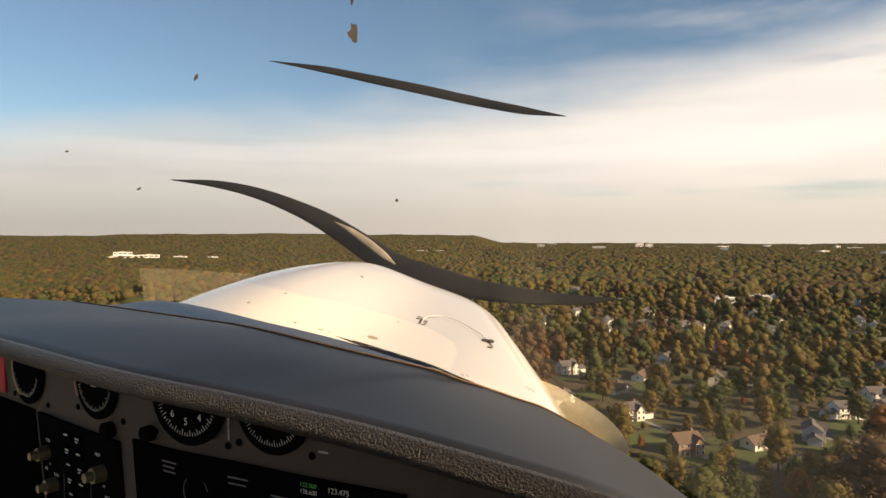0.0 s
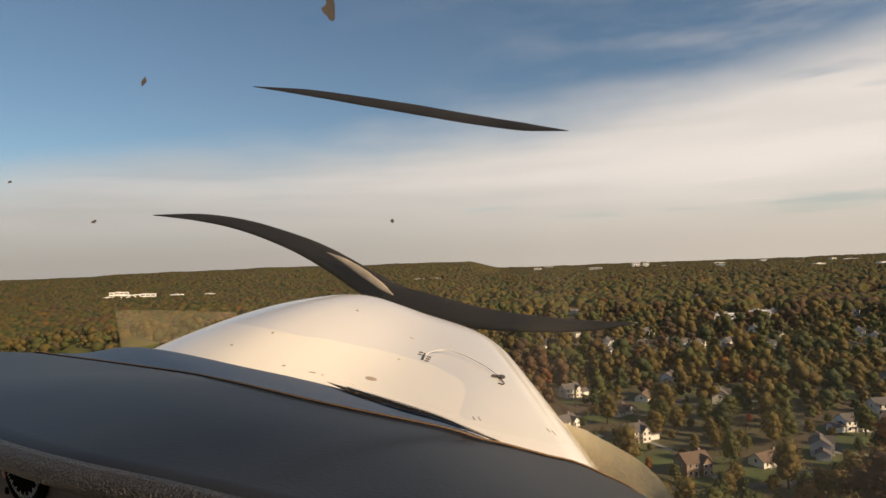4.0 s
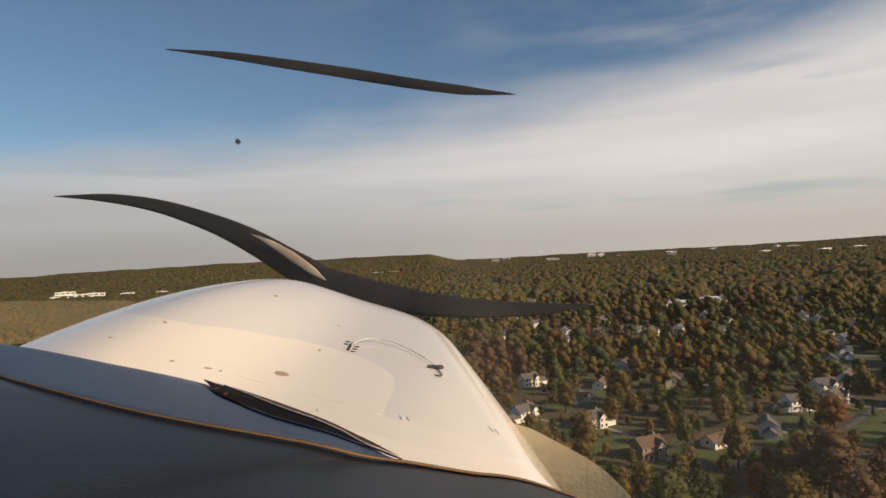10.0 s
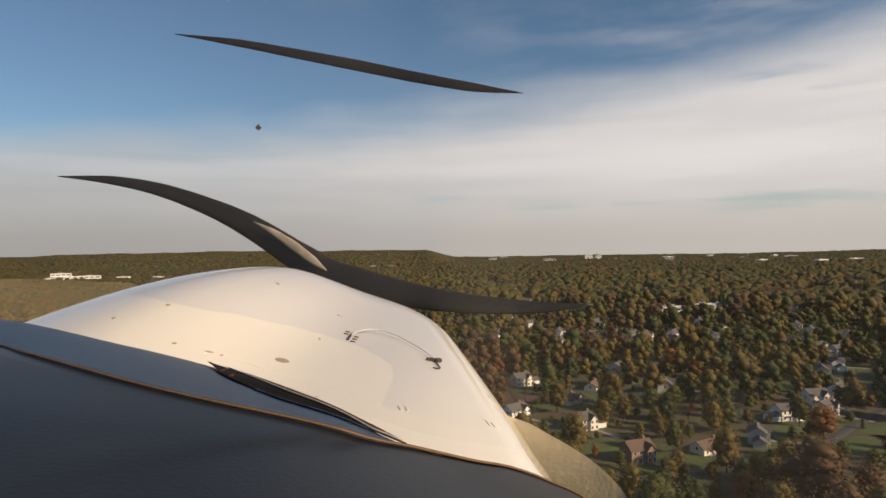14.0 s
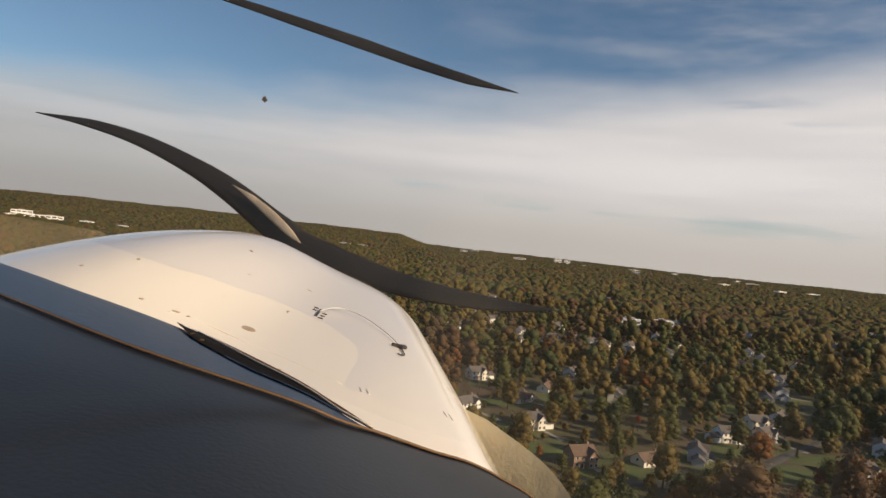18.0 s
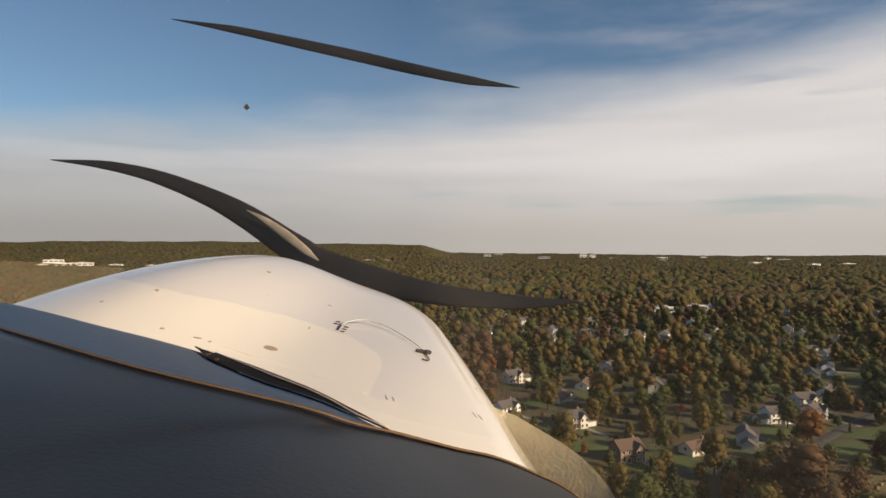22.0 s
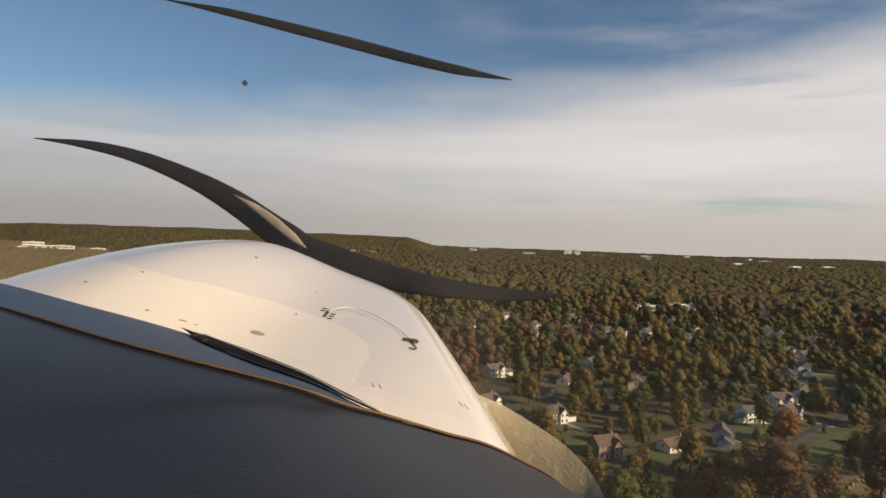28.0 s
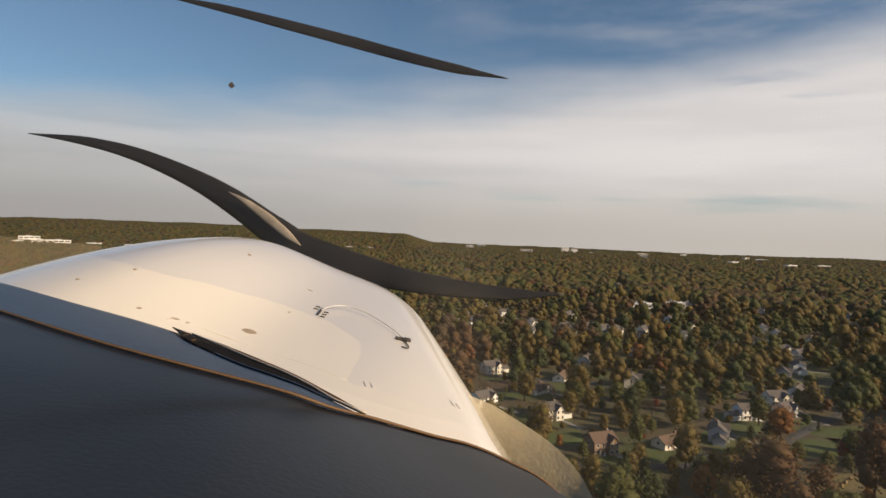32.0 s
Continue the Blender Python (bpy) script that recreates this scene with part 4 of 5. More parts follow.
# ---- houses ----
M_CREAM = mat("cream_siding", (0.74, 0.68, 0.57), 0.7, 0.08, 1.5, 12)
M_WHITE = mat("white_siding", (0.82, 0.79, 0.74), 0.7, 0.08, 1.5, 12)
M_TAN = mat("tan_brick", (0.30, 0.20, 0.135), 0.85, 0.2, 1.5, 10)
M_GREYS = mat("grey_siding", (0.40, 0.40, 0.40), 0.75, 0.1, 1.5, 12)
M_ROOF = mat("grey_shingles", (0.115, 0.100, 0.092), 0.9, 0.25, 1.2, 9)
M_ROOFB = mat("brown_shingles", (0.135, 0.088, 0.062), 0.9, 0.25, 1.2, 9)
M_PANE = mat("dark_panes", (0.03, 0.035, 0.045), 0.12, 0.2, 2, 9)
M_TRIMW = mat("white_trim", (0.78, 0.76, 0.72), 0.6, 0.08, 2, 12)
M_DOOR = mat("dark_door", (0.12, 0.05, 0.035), 0.5, 0.2, 2, 12)


def gable(w, d, h, top, x0=0.0, y0=0.0):
    v = [(x0 - w / 2, y0 - d / 2, 0), (x0 + w / 2, y0 - d / 2, 0), (x0 + w / 2, y0 + d / 2, 0), (x0 - w / 2, y0 + d / 2, 0)]
    v += [(a, b, h) for a, b, _ in v] + [(x0 - w / 2, y0, h + top), (x0 + w / 2, y0, h + top)]
    return v, [(0, 1, 5, 4), (2, 3, 7, 6), (1, 2, 6, 9, 5), (3, 0, 4, 8, 7), (3, 2, 1, 0), (4, 5, 9, 8), (6, 7, 8, 9)]


def roof_slab(w, d, h, top, side, x0=0.0, y0=0.0):
    o, t = 0.5, 0.22
    k = top / (d / 2)
    y1, z1 = side * (d / 2 + o), h - o * k
    a = [(x0 - w / 2 - o, y0, h + top + t), (x0 + w / 2 + o, y0, h + top + t), (x0 + w / 2 + o, y0 + y1, z1 + t), (x0 - w / 2 - o, y0 + y1, z1 + t)]
    v = a + [(x, y, z - t + 0.03) for x, y, z in a]
    return v, [(0, 1, 2, 3), (7, 6, 5, 4), (0, 4, 5, 1), (1, 5, 6, 2), (2, 6, 7, 3), (3, 7, 4, 0)]


def flat_part(name, vf, material, parent, label=""):
    return part(name, mesh_of(name, vf[0], vf[1], material, smooth=False), material, parent, label)


def crosswise(vf, x0, y0):
    """Turned a quarter round and moved, so that the ridge runs from front to back."""
    return [(x0 - y, y0 + x, z) for x, y, z in vf[0]], vf[1]


def house(w, d, h, top, walls, roof, wing, label):
    """A house with its front towards -y: walls, two roof slabs, wing, windows, door, chimney."""
    e = empty("house", Matrix(), label, "house", "houses among the trees")
    wl = flat_part("wall", gable(w, d, h, top), walls, e)
    for s in (-1, 1):
        flat_part("roof_slope", roof_slab(w, d, h, top, s), roof, e)
    if wing:
        ww, wd, wh = w * 0.5, d * 0.7, h * 0.55
        x0 = wing * (w / 2 + ww / 2 - 0.05)
        flat_part("garage_wall", gable(ww, wd, wh, top * 0.6, x0, -d * 0.1), walls, e)
        for s in (-1, 1):
            flat_part("garage_roof", roof_slab(ww, wd, wh, top * 0.6, s, x0, -d * 0.1), roof, e)
        part("garage_door", boxed(x0 - ww * 0.34, x0 + ww * 0.34, -d * 0.1 - wd / 2 - 0.08, -d * 0.1 - wd / 2 + 0.05, 0, 2.2), M_TRIMW, e)
    # a gabled bay stands out of the front, with a stone-faced or sided gable of its own
    bay, long_, out_ = w * 0.36, 1.6 + d * 0.45, 1.6
    gx, gy = w * 0.26, -d / 2 - out_ + long_ / 2
    flat_part("bay_wall", crosswise(gable(long_, bay, h * 0.97, top * 0.82), gx, gy), walls, e)
    for s in (-1, 1):
        flat_part("bay_roof", crosswise(roof_slab(long_, bay, h * 0.97, top * 0.82, s), gx, gy), roof, e)
    part("porch_roof", boxed(-w * 0.34, w * 0.07, -d / 2 - 1.5, -d / 2, 2.5, 2.68, 0.03), roof, e)
    for px_ in (-w * 0.32, -w * 0.13):
        part("porch_post", boxed(px_ - 0.1, px_ + 0.1, -d / 2 - 1.4, -d / 2 - 1.2, 0, 2.5), M_TRIMW, e)
    part("step", boxed(-w * 0.22, -w * 0.02, -d / 2 - 1.3, -d / 2, 0, 0.18), M_DRIVE, e)
    nf = max(1, int(h // 2.8))
    for fl in range(nf):
        for k in (-0.36, -0.12, 0.16, 0.38):
            if fl == 0 and k == -0.12:
                continue
            x, z = k * w, fl * 2.8 + 1.0
            yf = -d / 2 - (out_ if k > 0.1 else 0)
            fr = part("window", boxed(x - 0.65, x + 0.65, yf - 0.07, yf + 0.04, z - 0.1, z + 1.5), M_TRIMW, e)
            part("pane", boxed(x - 0.52, x + 0.52, yf - 0.10, yf - 0.02, z, z + 1.38), M_PANE, fr)
        for k in (-0.3, 0.02, 0.3):
            x, z = k * w, fl * 2.8 + 1.0
            fr = part("window", boxed(x - 0.65, x + 0.65, d / 2 - 0.04, d / 2 + 0.07, z - 0.1, z + 1.5), M_TRIMW, e)
            part("pane", boxed(x - 0.52, x + 0.52, d / 2 + 0.02, d / 2 + 0.10, z, z + 1.38), M_PANE, fr)
    for s in (-1, 1):
        fr = part("window", boxed(s * w / 2 - 0.06, s * w / 2 + 0.06, -0.7, 0.7, h * 0.62, h * 0.62 + 1.5), M_TRIMW, e)
        part("pane", boxed(s * w / 2 - 0.09, s * w / 2 + 0.09, -0.55, 0.55, h * 0.62 + 0.1, h * 0.62 + 1.4), M_PANE, fr)
    part("door", boxed(-0.12 * w - 0.55, -0.12 * w + 0.55, -d / 2 - 0.08, -d / 2 + 0.05, 0, 2.15), M_DOOR, e)
    part("chimney", boxed(w * 0.28, w * 0.28 + 0.9, 0.3, 1.2, h, h + top + 1.0), M_TAN, e)
    return e


PLANS = [
    house(12.5, 9, 5.6, 3.0, M_CREAM, M_ROOF, 1, "two-storey cream house with a grey shingle roof"),
    house(13, 8.5, 5.6, 2.8, M_WHITE, M_ROOF, -1, "two-storey white house with an attached garage"),
    house(12, 9, 5.8, 3.2, M_TAN, M_ROOFB, 0, "brown brick house with a chimney among trees"),
    house(15, 8, 3.0, 2.6, M_CREAM, M_ROOFB, 1, "low cream house with a brown shingle roof"),
    house(11, 8, 5.6, 2.7, M_GREYS, M_ROOF, -1, "grey two-storey house under a dark roof"),
]
# x, y, turn in degrees, plan
HOUSES = [
    (38, 434, 15, 0), (84, 420, -10, 3), (112, 470, 5, 1), (128, 411, -20, 0), (62, 384, 20, 3), (75, 281, -8, 2), (110, 292, 12, 3), (138, 305, -35, 4),
    (172, 345, -30, 1), (196, 352, -20, 4), (205, 378, -25, 0), (228, 395, -15, 1), (218, 302, -40, 0), (27, 350, 20, 1), (165, 522, 0, 4), (276, 480, -15, 1),
    (250, 452, -20, 4), (15, 660, 5, 0), (118, 602, 10, 1), (95, 610, -5, 0), (330, 620, -15, 1), (300, 590, 10, 0), (360, 700, -10, 1), (380, 640, 5, 3),
    (195, 610, 15, 1), (240, 655, -5, 3), (60, 330, 0, 0), (262, 350, -30, 1),
]
# a row of newer houses along the edge of the wood
for i in range(9):
    HOUSES.append((18 + i * 27 + (i % 3) * 4, 672 - i * 6 + (i % 2) * 16, -8 + (i * 37) % 30, (1, 0, 0, 1, 4)[i % 5]))
rh = random.Random(4)
for i in range(54):
    az, d = radians(rh.uniform(-7, 37)), 620 + 1300 * rh.random() ** 1.4
    HOUSES.append((d * math.sin(az), d * math.cos(az), rh.uniform(-40, 40), rh.choice((0, 1, 1, 3, 4))))
used = set()
SITES = np.array([(x, y) for x, y, _, _ in HOUSES])
rt = random.Random(21)
for i, (x, y, turn, k) in enumerate(HOUSES):
    dist = math.hypot(x, y)
    turn = turn * 0.3 + rt.uniform(15, 80)
    m = pose(x, y, 0, 0, 0, turn)
    if k in used:
        copy_thing(PLANS[k], m)
    else:
        PLANS[k].matrix_world = m
        used.add(k)
    blot("lawn", x + rt.uniform(-5, 5), y - 6, rt.uniform(13, 22), rt.uniform(10, 16), rt.uniform(0, 3), 0.05 + 0.002 * (i % 12), M_LAWN, "short green lawn round a house", "lawn", 200 + i)
    if dist > 280:
        w, a = rt.uniform(1.4, 1.9), radians(turn)
        g = new("driveway", mesh_of("driveway", [(x + math.cos(a) * p + math.sin(a) * q, y + math.sin(a) * p - math.cos(a) * q, z) for q in (6, 14, 22) for p, z in ((5 - w, -0.02), (5 - w, 0.13), (5 + w, 0.13), (5 + w, -0.02))], grid_faces(3, 4), M_DRIVE, smooth=False))
        tagged(g, "pale concrete driveway beside a house", "driveway", kind="structure")
    clear(x, y, 9.5)
    if dist > 850 and i % 2:  # a field in front of a far house
        for s in range(1, 9):
            clear(x - x / dist * dist / 58 * s, y - y / dist * dist / 58 * s, 15)
    else:
        for s in range(1, min(5, int(dist / 115)) + 1):  # open ground in front
            clear(x - x / dist * 8 * s, y - y / dist * 8 * s, 6.5)
    for s in (1,):  # and towards the sun
        clear(x + math.sin(SUN_AZ) * 11 * s, y + math.cos(SUN_AZ) * 11 * s, 7.5)


def settled(x, y):
    """How near to a house: 1 beside it, 0 in the open woods."""
    best = np.full(np.shape(x), 1e9)
    for hx, hy in SITES:
        best = np.minimum(best, (x - hx) ** 2 + (y - hy) ** 2)
    return np.exp(-best / 32.0 ** 2)


# large pale buildings far away
def block(name, x, y, w, d, h, turn, storeys, label):
    e = empty(name, pose(x, y, float(hill(x, y)), 0, 0, turn), label, "building", "distant pale buildings")
    part("wall", boxed(-w / 2, w / 2, -d / 2, d / 2, 0, h), M_WHITE, e)
    part("roof", boxed(-w / 2 - 0.4, w / 2 + 0.4, -d / 2 - 0.4, d / 2 + 0.4, h, h + 0.9), M_WHITE, e)
    part("roof_plant", boxed(-w * 0.15, w * 0.1, -d * 0.2, d * 0.2, h + 0.9, h + 3.4), M_GREYS, e)
    for s in range(storeys):
        z = (s + 0.35) * h / storeys
        for j in range(4):
            x0 = -w / 2 + (j + 0.12) * w / 4
            part("window", boxed(x0, x0 + w / 4 * 0.76, -d / 2 - 0.12, -d / 2 + 0.05, z, z + h / storeys * 0.4), M_PANE, e)
    clear(x, y, max(w, d) * 0.6)
    for s in (1, 2, 3, 4):
        clear(x - (x / math.hypot(x, y)) * 18 * s, y - (y / math.hypot(x, y)) * 18 * s, w * 0.5)
    return e


block("school", 290, 900, 54, 18, 6, -5, 1, "long low pale building behind the trees")
block("school", 346, 930, 30, 18, 6, -5, 1, "long low pale building behind the trees")
for x, y, w, h, t in ((-1180, 1960, 62, 24, 25), (-1270, 2010, 54, 20, 35), (-1090, 1990, 40, 18, 10), (-1350, 2080, 60, 26, 30), (-1010, 2060, 34, 14, 20), (-1130, 1930, 26, 14, 40), (-1230, 1930, 30, 12, 5), (-1310, 1960, 28, 17, 50)):
    block("office_block", x, y, w, 24, h, t, 3, "cream office block in a distant cluster")
for x, y, w, h, t in ((700, 3560, 42, 40, 0), (760, 3600, 34, 34, 0), (900, 3650, 90, 16, 0), (980, 3700, 60, 14, 0), (1300, 3500, 70, 14, 0), (1720, 3400, 60, 16, 0),
                      (-372, 2640, 50, 12, 0), (-300, 2660, 46, 11, 0), (1500, 3900, 40, 22, 0)):
    block("office_block", x, y, w, 24, h, t, 4, "pale block on the hazy horizon")

rb = random.Random(17)
for k in range(11):  # pale roofs scattered along the horizon
    az, d = radians(rb.uniform(1, 33)), rb.uniform(2700, 4200)
    block("office_block", d * math.sin(az), d * math.cos(az), rb.uniform(26, 70), 22, rb.uniform(17, 25), rb.uniform(-30, 30), 3, "pale low block on the hazy horizon")


# ---- trees ----
LEAF = [
    mat("green_leaves", (0.096, 0.098, 0.020), 0.75, 0.26, 0.05, 0.6, islands=0.13, hue=0.015, glow_through=0.42),
    mat("olive_leaves", (0.148, 0.105, 0.023), 0.75, 0.26, 0.05, 0.6, islands=0.13, hue=0.015, glow_through=0.42),
    mat("rust_leaves", (0.131, 0.070, 0.026), 0.75, 0.26, 0.05, 0.6, islands=0.13, hue=0.015, glow_through=0.42),
    mat("dark_green_leaves", (0.056, 0.070, 0.018), 0.75, 0.26, 0.05, 0.6, islands=0.13, hue=0.01, glow_through=0.42),
    mat("brown_twigs", (0.106, 0.068, 0.033), 0.85, 0.26, 0.05, 0.6, islands=0.12, hue=0.01, glow_through=0.42),
    mat("yellow_leaves", (0.224, 0.154, 0.029), 0.75, 0.26, 0.05, 0.6, islands=0.13, hue=0.015, glow_through=0.42),
    mat("orange_leaves", (0.249, 0.104, 0.023), 0.75, 0.26, 0.05, 0.6, islands=0.13, hue=0.015, glow_through=0.42),
    mat("red_leaves", (0.216, 0.048, 0.023), 0.75, 0.26, 0.05, 0.6, islands=0.13, hue=0.01, glow_through=0.42),
]
LOOK = ["green broadleaf tree with a rounded crown", "olive-green broadleaf tree turning in autumn", "rust-brown autumn tree with thinning leaves", "dark green tree with a dense crown",
        "half-bare brown tree with fine twigs", "yellow autumn tree with a full crown", "bright orange autumn tree", "small red autumn tree"]
M_BARK = mat("grey_bark", (0.085, 0.068, 0.052), 0.9, 0.3, 2, 14, bump=0.5)


PHI = (1 + 5 ** 0.5) / 2
ICO_V = np.array([(-1, PHI, 0), (1, PHI, 0), (-1, -PHI, 0), (1, -PHI, 0), (0, -1, PHI), (0, 1, PHI), (0, -1, -PHI), (0, 1, -PHI), (PHI, 0, -1), (PHI, 0, 1), (-PHI, 0, -1), (-PHI, 0, 1)]) / math.hypot(1, PHI)
ICO_F = np.array([(0, 11, 5), (0, 5, 1), (0, 1, 7), (0, 7, 10), (0, 10, 11), (1, 5, 9), (5, 11, 4), (11, 10, 2), (10, 7, 6), (7, 1, 8), (3, 9, 4), (3, 4, 2), (3, 2, 6), (3, 6, 8), (3, 8, 9), (4, 9, 5), (2, 4, 11), (6, 2, 10), (8, 6, 7), (9, 8, 1)])


def finer(v, f):
    """Each triangle split in four, pushed out to the sphere."""
    v, cache, out = [tuple(p) for p in v], {}, []

    def mid(a, b):
        k = (min(a, b), max(a, b))
        if k not in cache:
            m = (np.array(v[a]) + np.array(v[b])) / 2
            v.append(tuple(m / np.linalg.norm(m)))
            cache[k] = len(v) - 1
        return cache[k]

    for a, b, c in f:
        x, y, z = mid(a, b), mid(b, c), mid(c, a)
        out += [(a, x, z), (b, y, x), (c, z, y), (x, y, z)]
    return np.array(v), np.array(out)


ICO2_V, ICO2_F = finer(ICO_V, ICO_F)


def leaf_cloud(rng, leaves, size, lobes, height=16.0, radius=4.8, low=0.28, cone=False, core=1, fill=0.9):
    """A crown: uneven leafy lobes with loose leaf clumps standing out of them. core 0: leaves alone."""
    V, F, n = [], [], 0
    L = []
    for i in range(lobes):
        f = (i + 0.5) / lobes
        a = rng.uniform(0, 6.28) if lobes < 4 else i * 2.4 + rng.uniform(-0.4, 0.4)
        if cone:
            rad = radius * 0.72 * (1 - f * 0.92)
            c = np.array([math.cos(a) * rad * 0.3, math.sin(a) * rad * 0.3, height * (low + (0.95 - low) * f)])
            s = np.array([rad * 0.8 + 0.3, rad * 0.8 + 0.3, height * 0.75 / lobes + 0.5])
        else:
            ring = math.sin(math.pi * (0.25 + 0.70 * f)) * radius * (rng.uniform(0.24, 0.54) if lobes > 1 else 0)
            c = np.array([math.cos(a) * ring, math.sin(a) * ring, height * (low + 0.10 + (0.76 - low) * f)])
            k = rng.uniform(0.44, 0.64) * radius * (1 + 0.9 / lobes)
            s = np.array([k, k, k * rng.uniform(0.8, 1.05)])
        L.append((c, s))
        if core:
            iv, jf = (ICO2_V, ICO2_F) if core == 2 else (ICO_V, ICO_F)
            rv = iv * (1 + rng.uniform(-0.16, 0.16, (len(iv), 1))) * s * fill
            V.append(rv + c)
            F.append(jf + n)
            n += len(iv)
    if leaves:
        k = np.arange(leaves) % lobes
        C, Sz = np.array([l[0] for l in L])[k], np.array([l[1] for l in L])[k]
        nr = rng.normal(size=(leaves, 3))
        nr[:, 2] = nr[:, 2] * 0.9 + 0.3
        nr /= np.linalg.norm(nr, axis=1)[:, None]
        pts = C + nr * Sz * rng.uniform(0.70, 1.16, (leaves, 1))
        w = nr + rng.normal(size=(leaves, 3)) * 0.5
        w /= np.linalg.norm(w, axis=1)[:, None]
        t = np.cross(w, rng.normal(size=(leaves, 3)))
        t /= np.linalg.norm(t, axis=1)[:, None]
        b = np.cross(w, t)
        sz = size * rng.uniform(0.6, 1.35, size=(leaves, 1))
        V.append(np.stack([pts - t * sz * 0.5, pts + b * sz * 0.42, pts + t * sz * 0.5, pts - b * sz * 0.42], 1).reshape(-1, 3))
        q = np.arange(leaves)[:, None] * 4 + n
        F.append(np.vstack([q + np.array([0, 1, 2]), q + np.array([0, 2, 3])]))
    return np.vstack(V), np.vstack(F)


def trunk_mesh(rng, height=16.0):
    p = [(0, 0, -0.3), (rng.uniform(-.2, .2), rng.uniform(-.2, .2), height * 0.3), (rng.uniform(-.5, .5), rng.uniform(-.5, .5), height * 0.62), (rng.uniform(-.7, .7), rng.uniform(-.7, .7), height * 0.9)]
    v, f = tube(spline(p, 7), np.linspace(0.34, 0.06, 7), 7)
    v, f = list(v), list(f)
    for k in range(6):
        a, z = k * 1.05 + rng.uniform(0, 0.6), height * rng.uniform(0.3, 0.6)
        r = rng.uniform(2.0, 3.6)
        q = [(0, 0, z), (math.cos(a) * r * 0.5, math.sin(a) * r * 0.5, z + r * 0.45), (math.cos(a) * r, math.sin(a) * r, z + r * 1.1)]
        v2, f2 = tube(spline(q, 4), np.linspace(0.15, 0.04, 4), 5)
        n = len(v)
        v += list(v2)
        f += [tuple(i + n for i in g) for g in f2]
    return v, f


trng = np.random.default_rng(11)
NEAR = {}
for kind in range(8):
    for var_ in range(3 if kind < 5 else 2):
        thin = kind == 4
        cone = kind == 3 and var_ == 2
        v, f = leaf_cloud(trng, 620 if thin else 1050, 0.46 if thin else 0.62, 12 if cone else 16, 16.0 if not kind == 7 else 10.0, 5.6 if kind != 7 else 3.6, 0.10 if cone else 0.16, cone, 0 if thin else 1, 0.60)
        e = empty("tree", Matrix(), LOOK[kind] if not cone else "dark green conifer with a pointed top", "tree", "trees of the wood")
        part("trunk", mesh_of("trunk", *trunk_mesh(trng, 16.0 if kind != 7 else 10.0), M_BARK), M_BARK, e)
        part("crown", big_mesh("crown", v, f, [LEAF[kind]], np.zeros(len(f))), LEAF[kind], e)
        NEAR.setdefault(kind, []).append([e, False])

open_xy = np.array(OPEN)


def free(x, y):
    """Which of the points lie outside all clearings."""
    ok = np.ones(len(x), bool)
    for cx, cy, r in open_xy:
        ok &= (x - cx) ** 2 + (y - cy) ** 2 > r * r
    return ok


def kinds(x, y, rng):
    """Species by place: browner and oranger woods nearby, greener woods beyond."""
    n = len(x)
    patch = np.sin(x * 0.021 + 1.3) * np.sin(y * 0.017 + 0.4) + 0.6 * np.sin(x * 0.006 - y * 0.008) + 0.7 * np.sin(x * 0.055 + y * 0.02) * np.sin(y * 0.043 - x * 0.018 + 2)
    close = np.clip((620 - np.hypot(x, y)) / 350, 0, 1)
    brown = np.clip(0.19 + 0.12 * close + 0.28 * patch, 0.04, 0.7)
    # neighbours tend to be alike
    f1 = np.sin(x * 0.083 + 1.9 * np.sin(y * 0.031)) * np.sin(y * 0.071 + 1.7 * np.sin(x * 0.027 + 1)) * 0.5 + 0.5
    f2 = np.sin(x * 0.052 - y * 0.047 + 2.1 * np.sin(y * 0.023 + 2)) * 0.5 + 0.5
    u, w = np.clip(0.42 * rng.random(n) + 0.58 * f1, 0, 1), np.clip(0.6 * rng.random(n) + 0.4 * f2, 0, 1)
    k = np.where(u < brown, np.where(w < 0.42, 2, 4), np.where(w < 0.42, 0, np.where(w < 0.78, 1, 3)))
    r = rng.random(n)
    y5, o6, r7 = 0.025 + 0.010 * close, 0.040 + 0.022 * close, 0.043 + 0.028 * close
    k = np.where(r < y5, 5, k)
    k = np.where((r >= y5) & (r < o6), 6, k)
    return np.where((r >= o6) & (r < r7), 7, k)


def scatter(d0, d1, a0, a1, step, rng):
    R = d1
    g = np.arange(-R, R, step)
    X, Y = np.meshgrid(g, np.arange(0, R, step))
    X, Y = X.ravel() + rng.uniform(-.8, .8, X.size) * step, Y.ravel() + rng.uniform(-.8, .8, Y.size) * step
    d, a = np.hypot(X, Y), np.degrees(np.arctan2(X, Y))
    ok = (d > d0) & (d < d1) & (a > a0) & (a < a1)
    X, Y = X[ok], Y[ok]
    ok = free(X, Y) & (rng.random(len(X)) > 0.12 * settled(X, Y))
    return X[ok], Y[ok]


def scatter_round(d0, d1, step, rng):
    """The part of the land that the woods in front leave out."""
    g = np.arange(-d1, d1, step)
    X, Y = np.meshgrid(g, g)
    X, Y = X.ravel() + rng.uniform(-.8, .8, X.size) * step, Y.ravel() + rng.uniform(-.8, .8, Y.size) * step
    d, a = np.hypot(X, Y), np.degrees(np.arctan2(X, Y))
    ok = (d > d0) & (d < d1) & ((a < -52) | (a > 46) | ((d < 700) & (a < -16)))
    return X[ok], Y[ok]


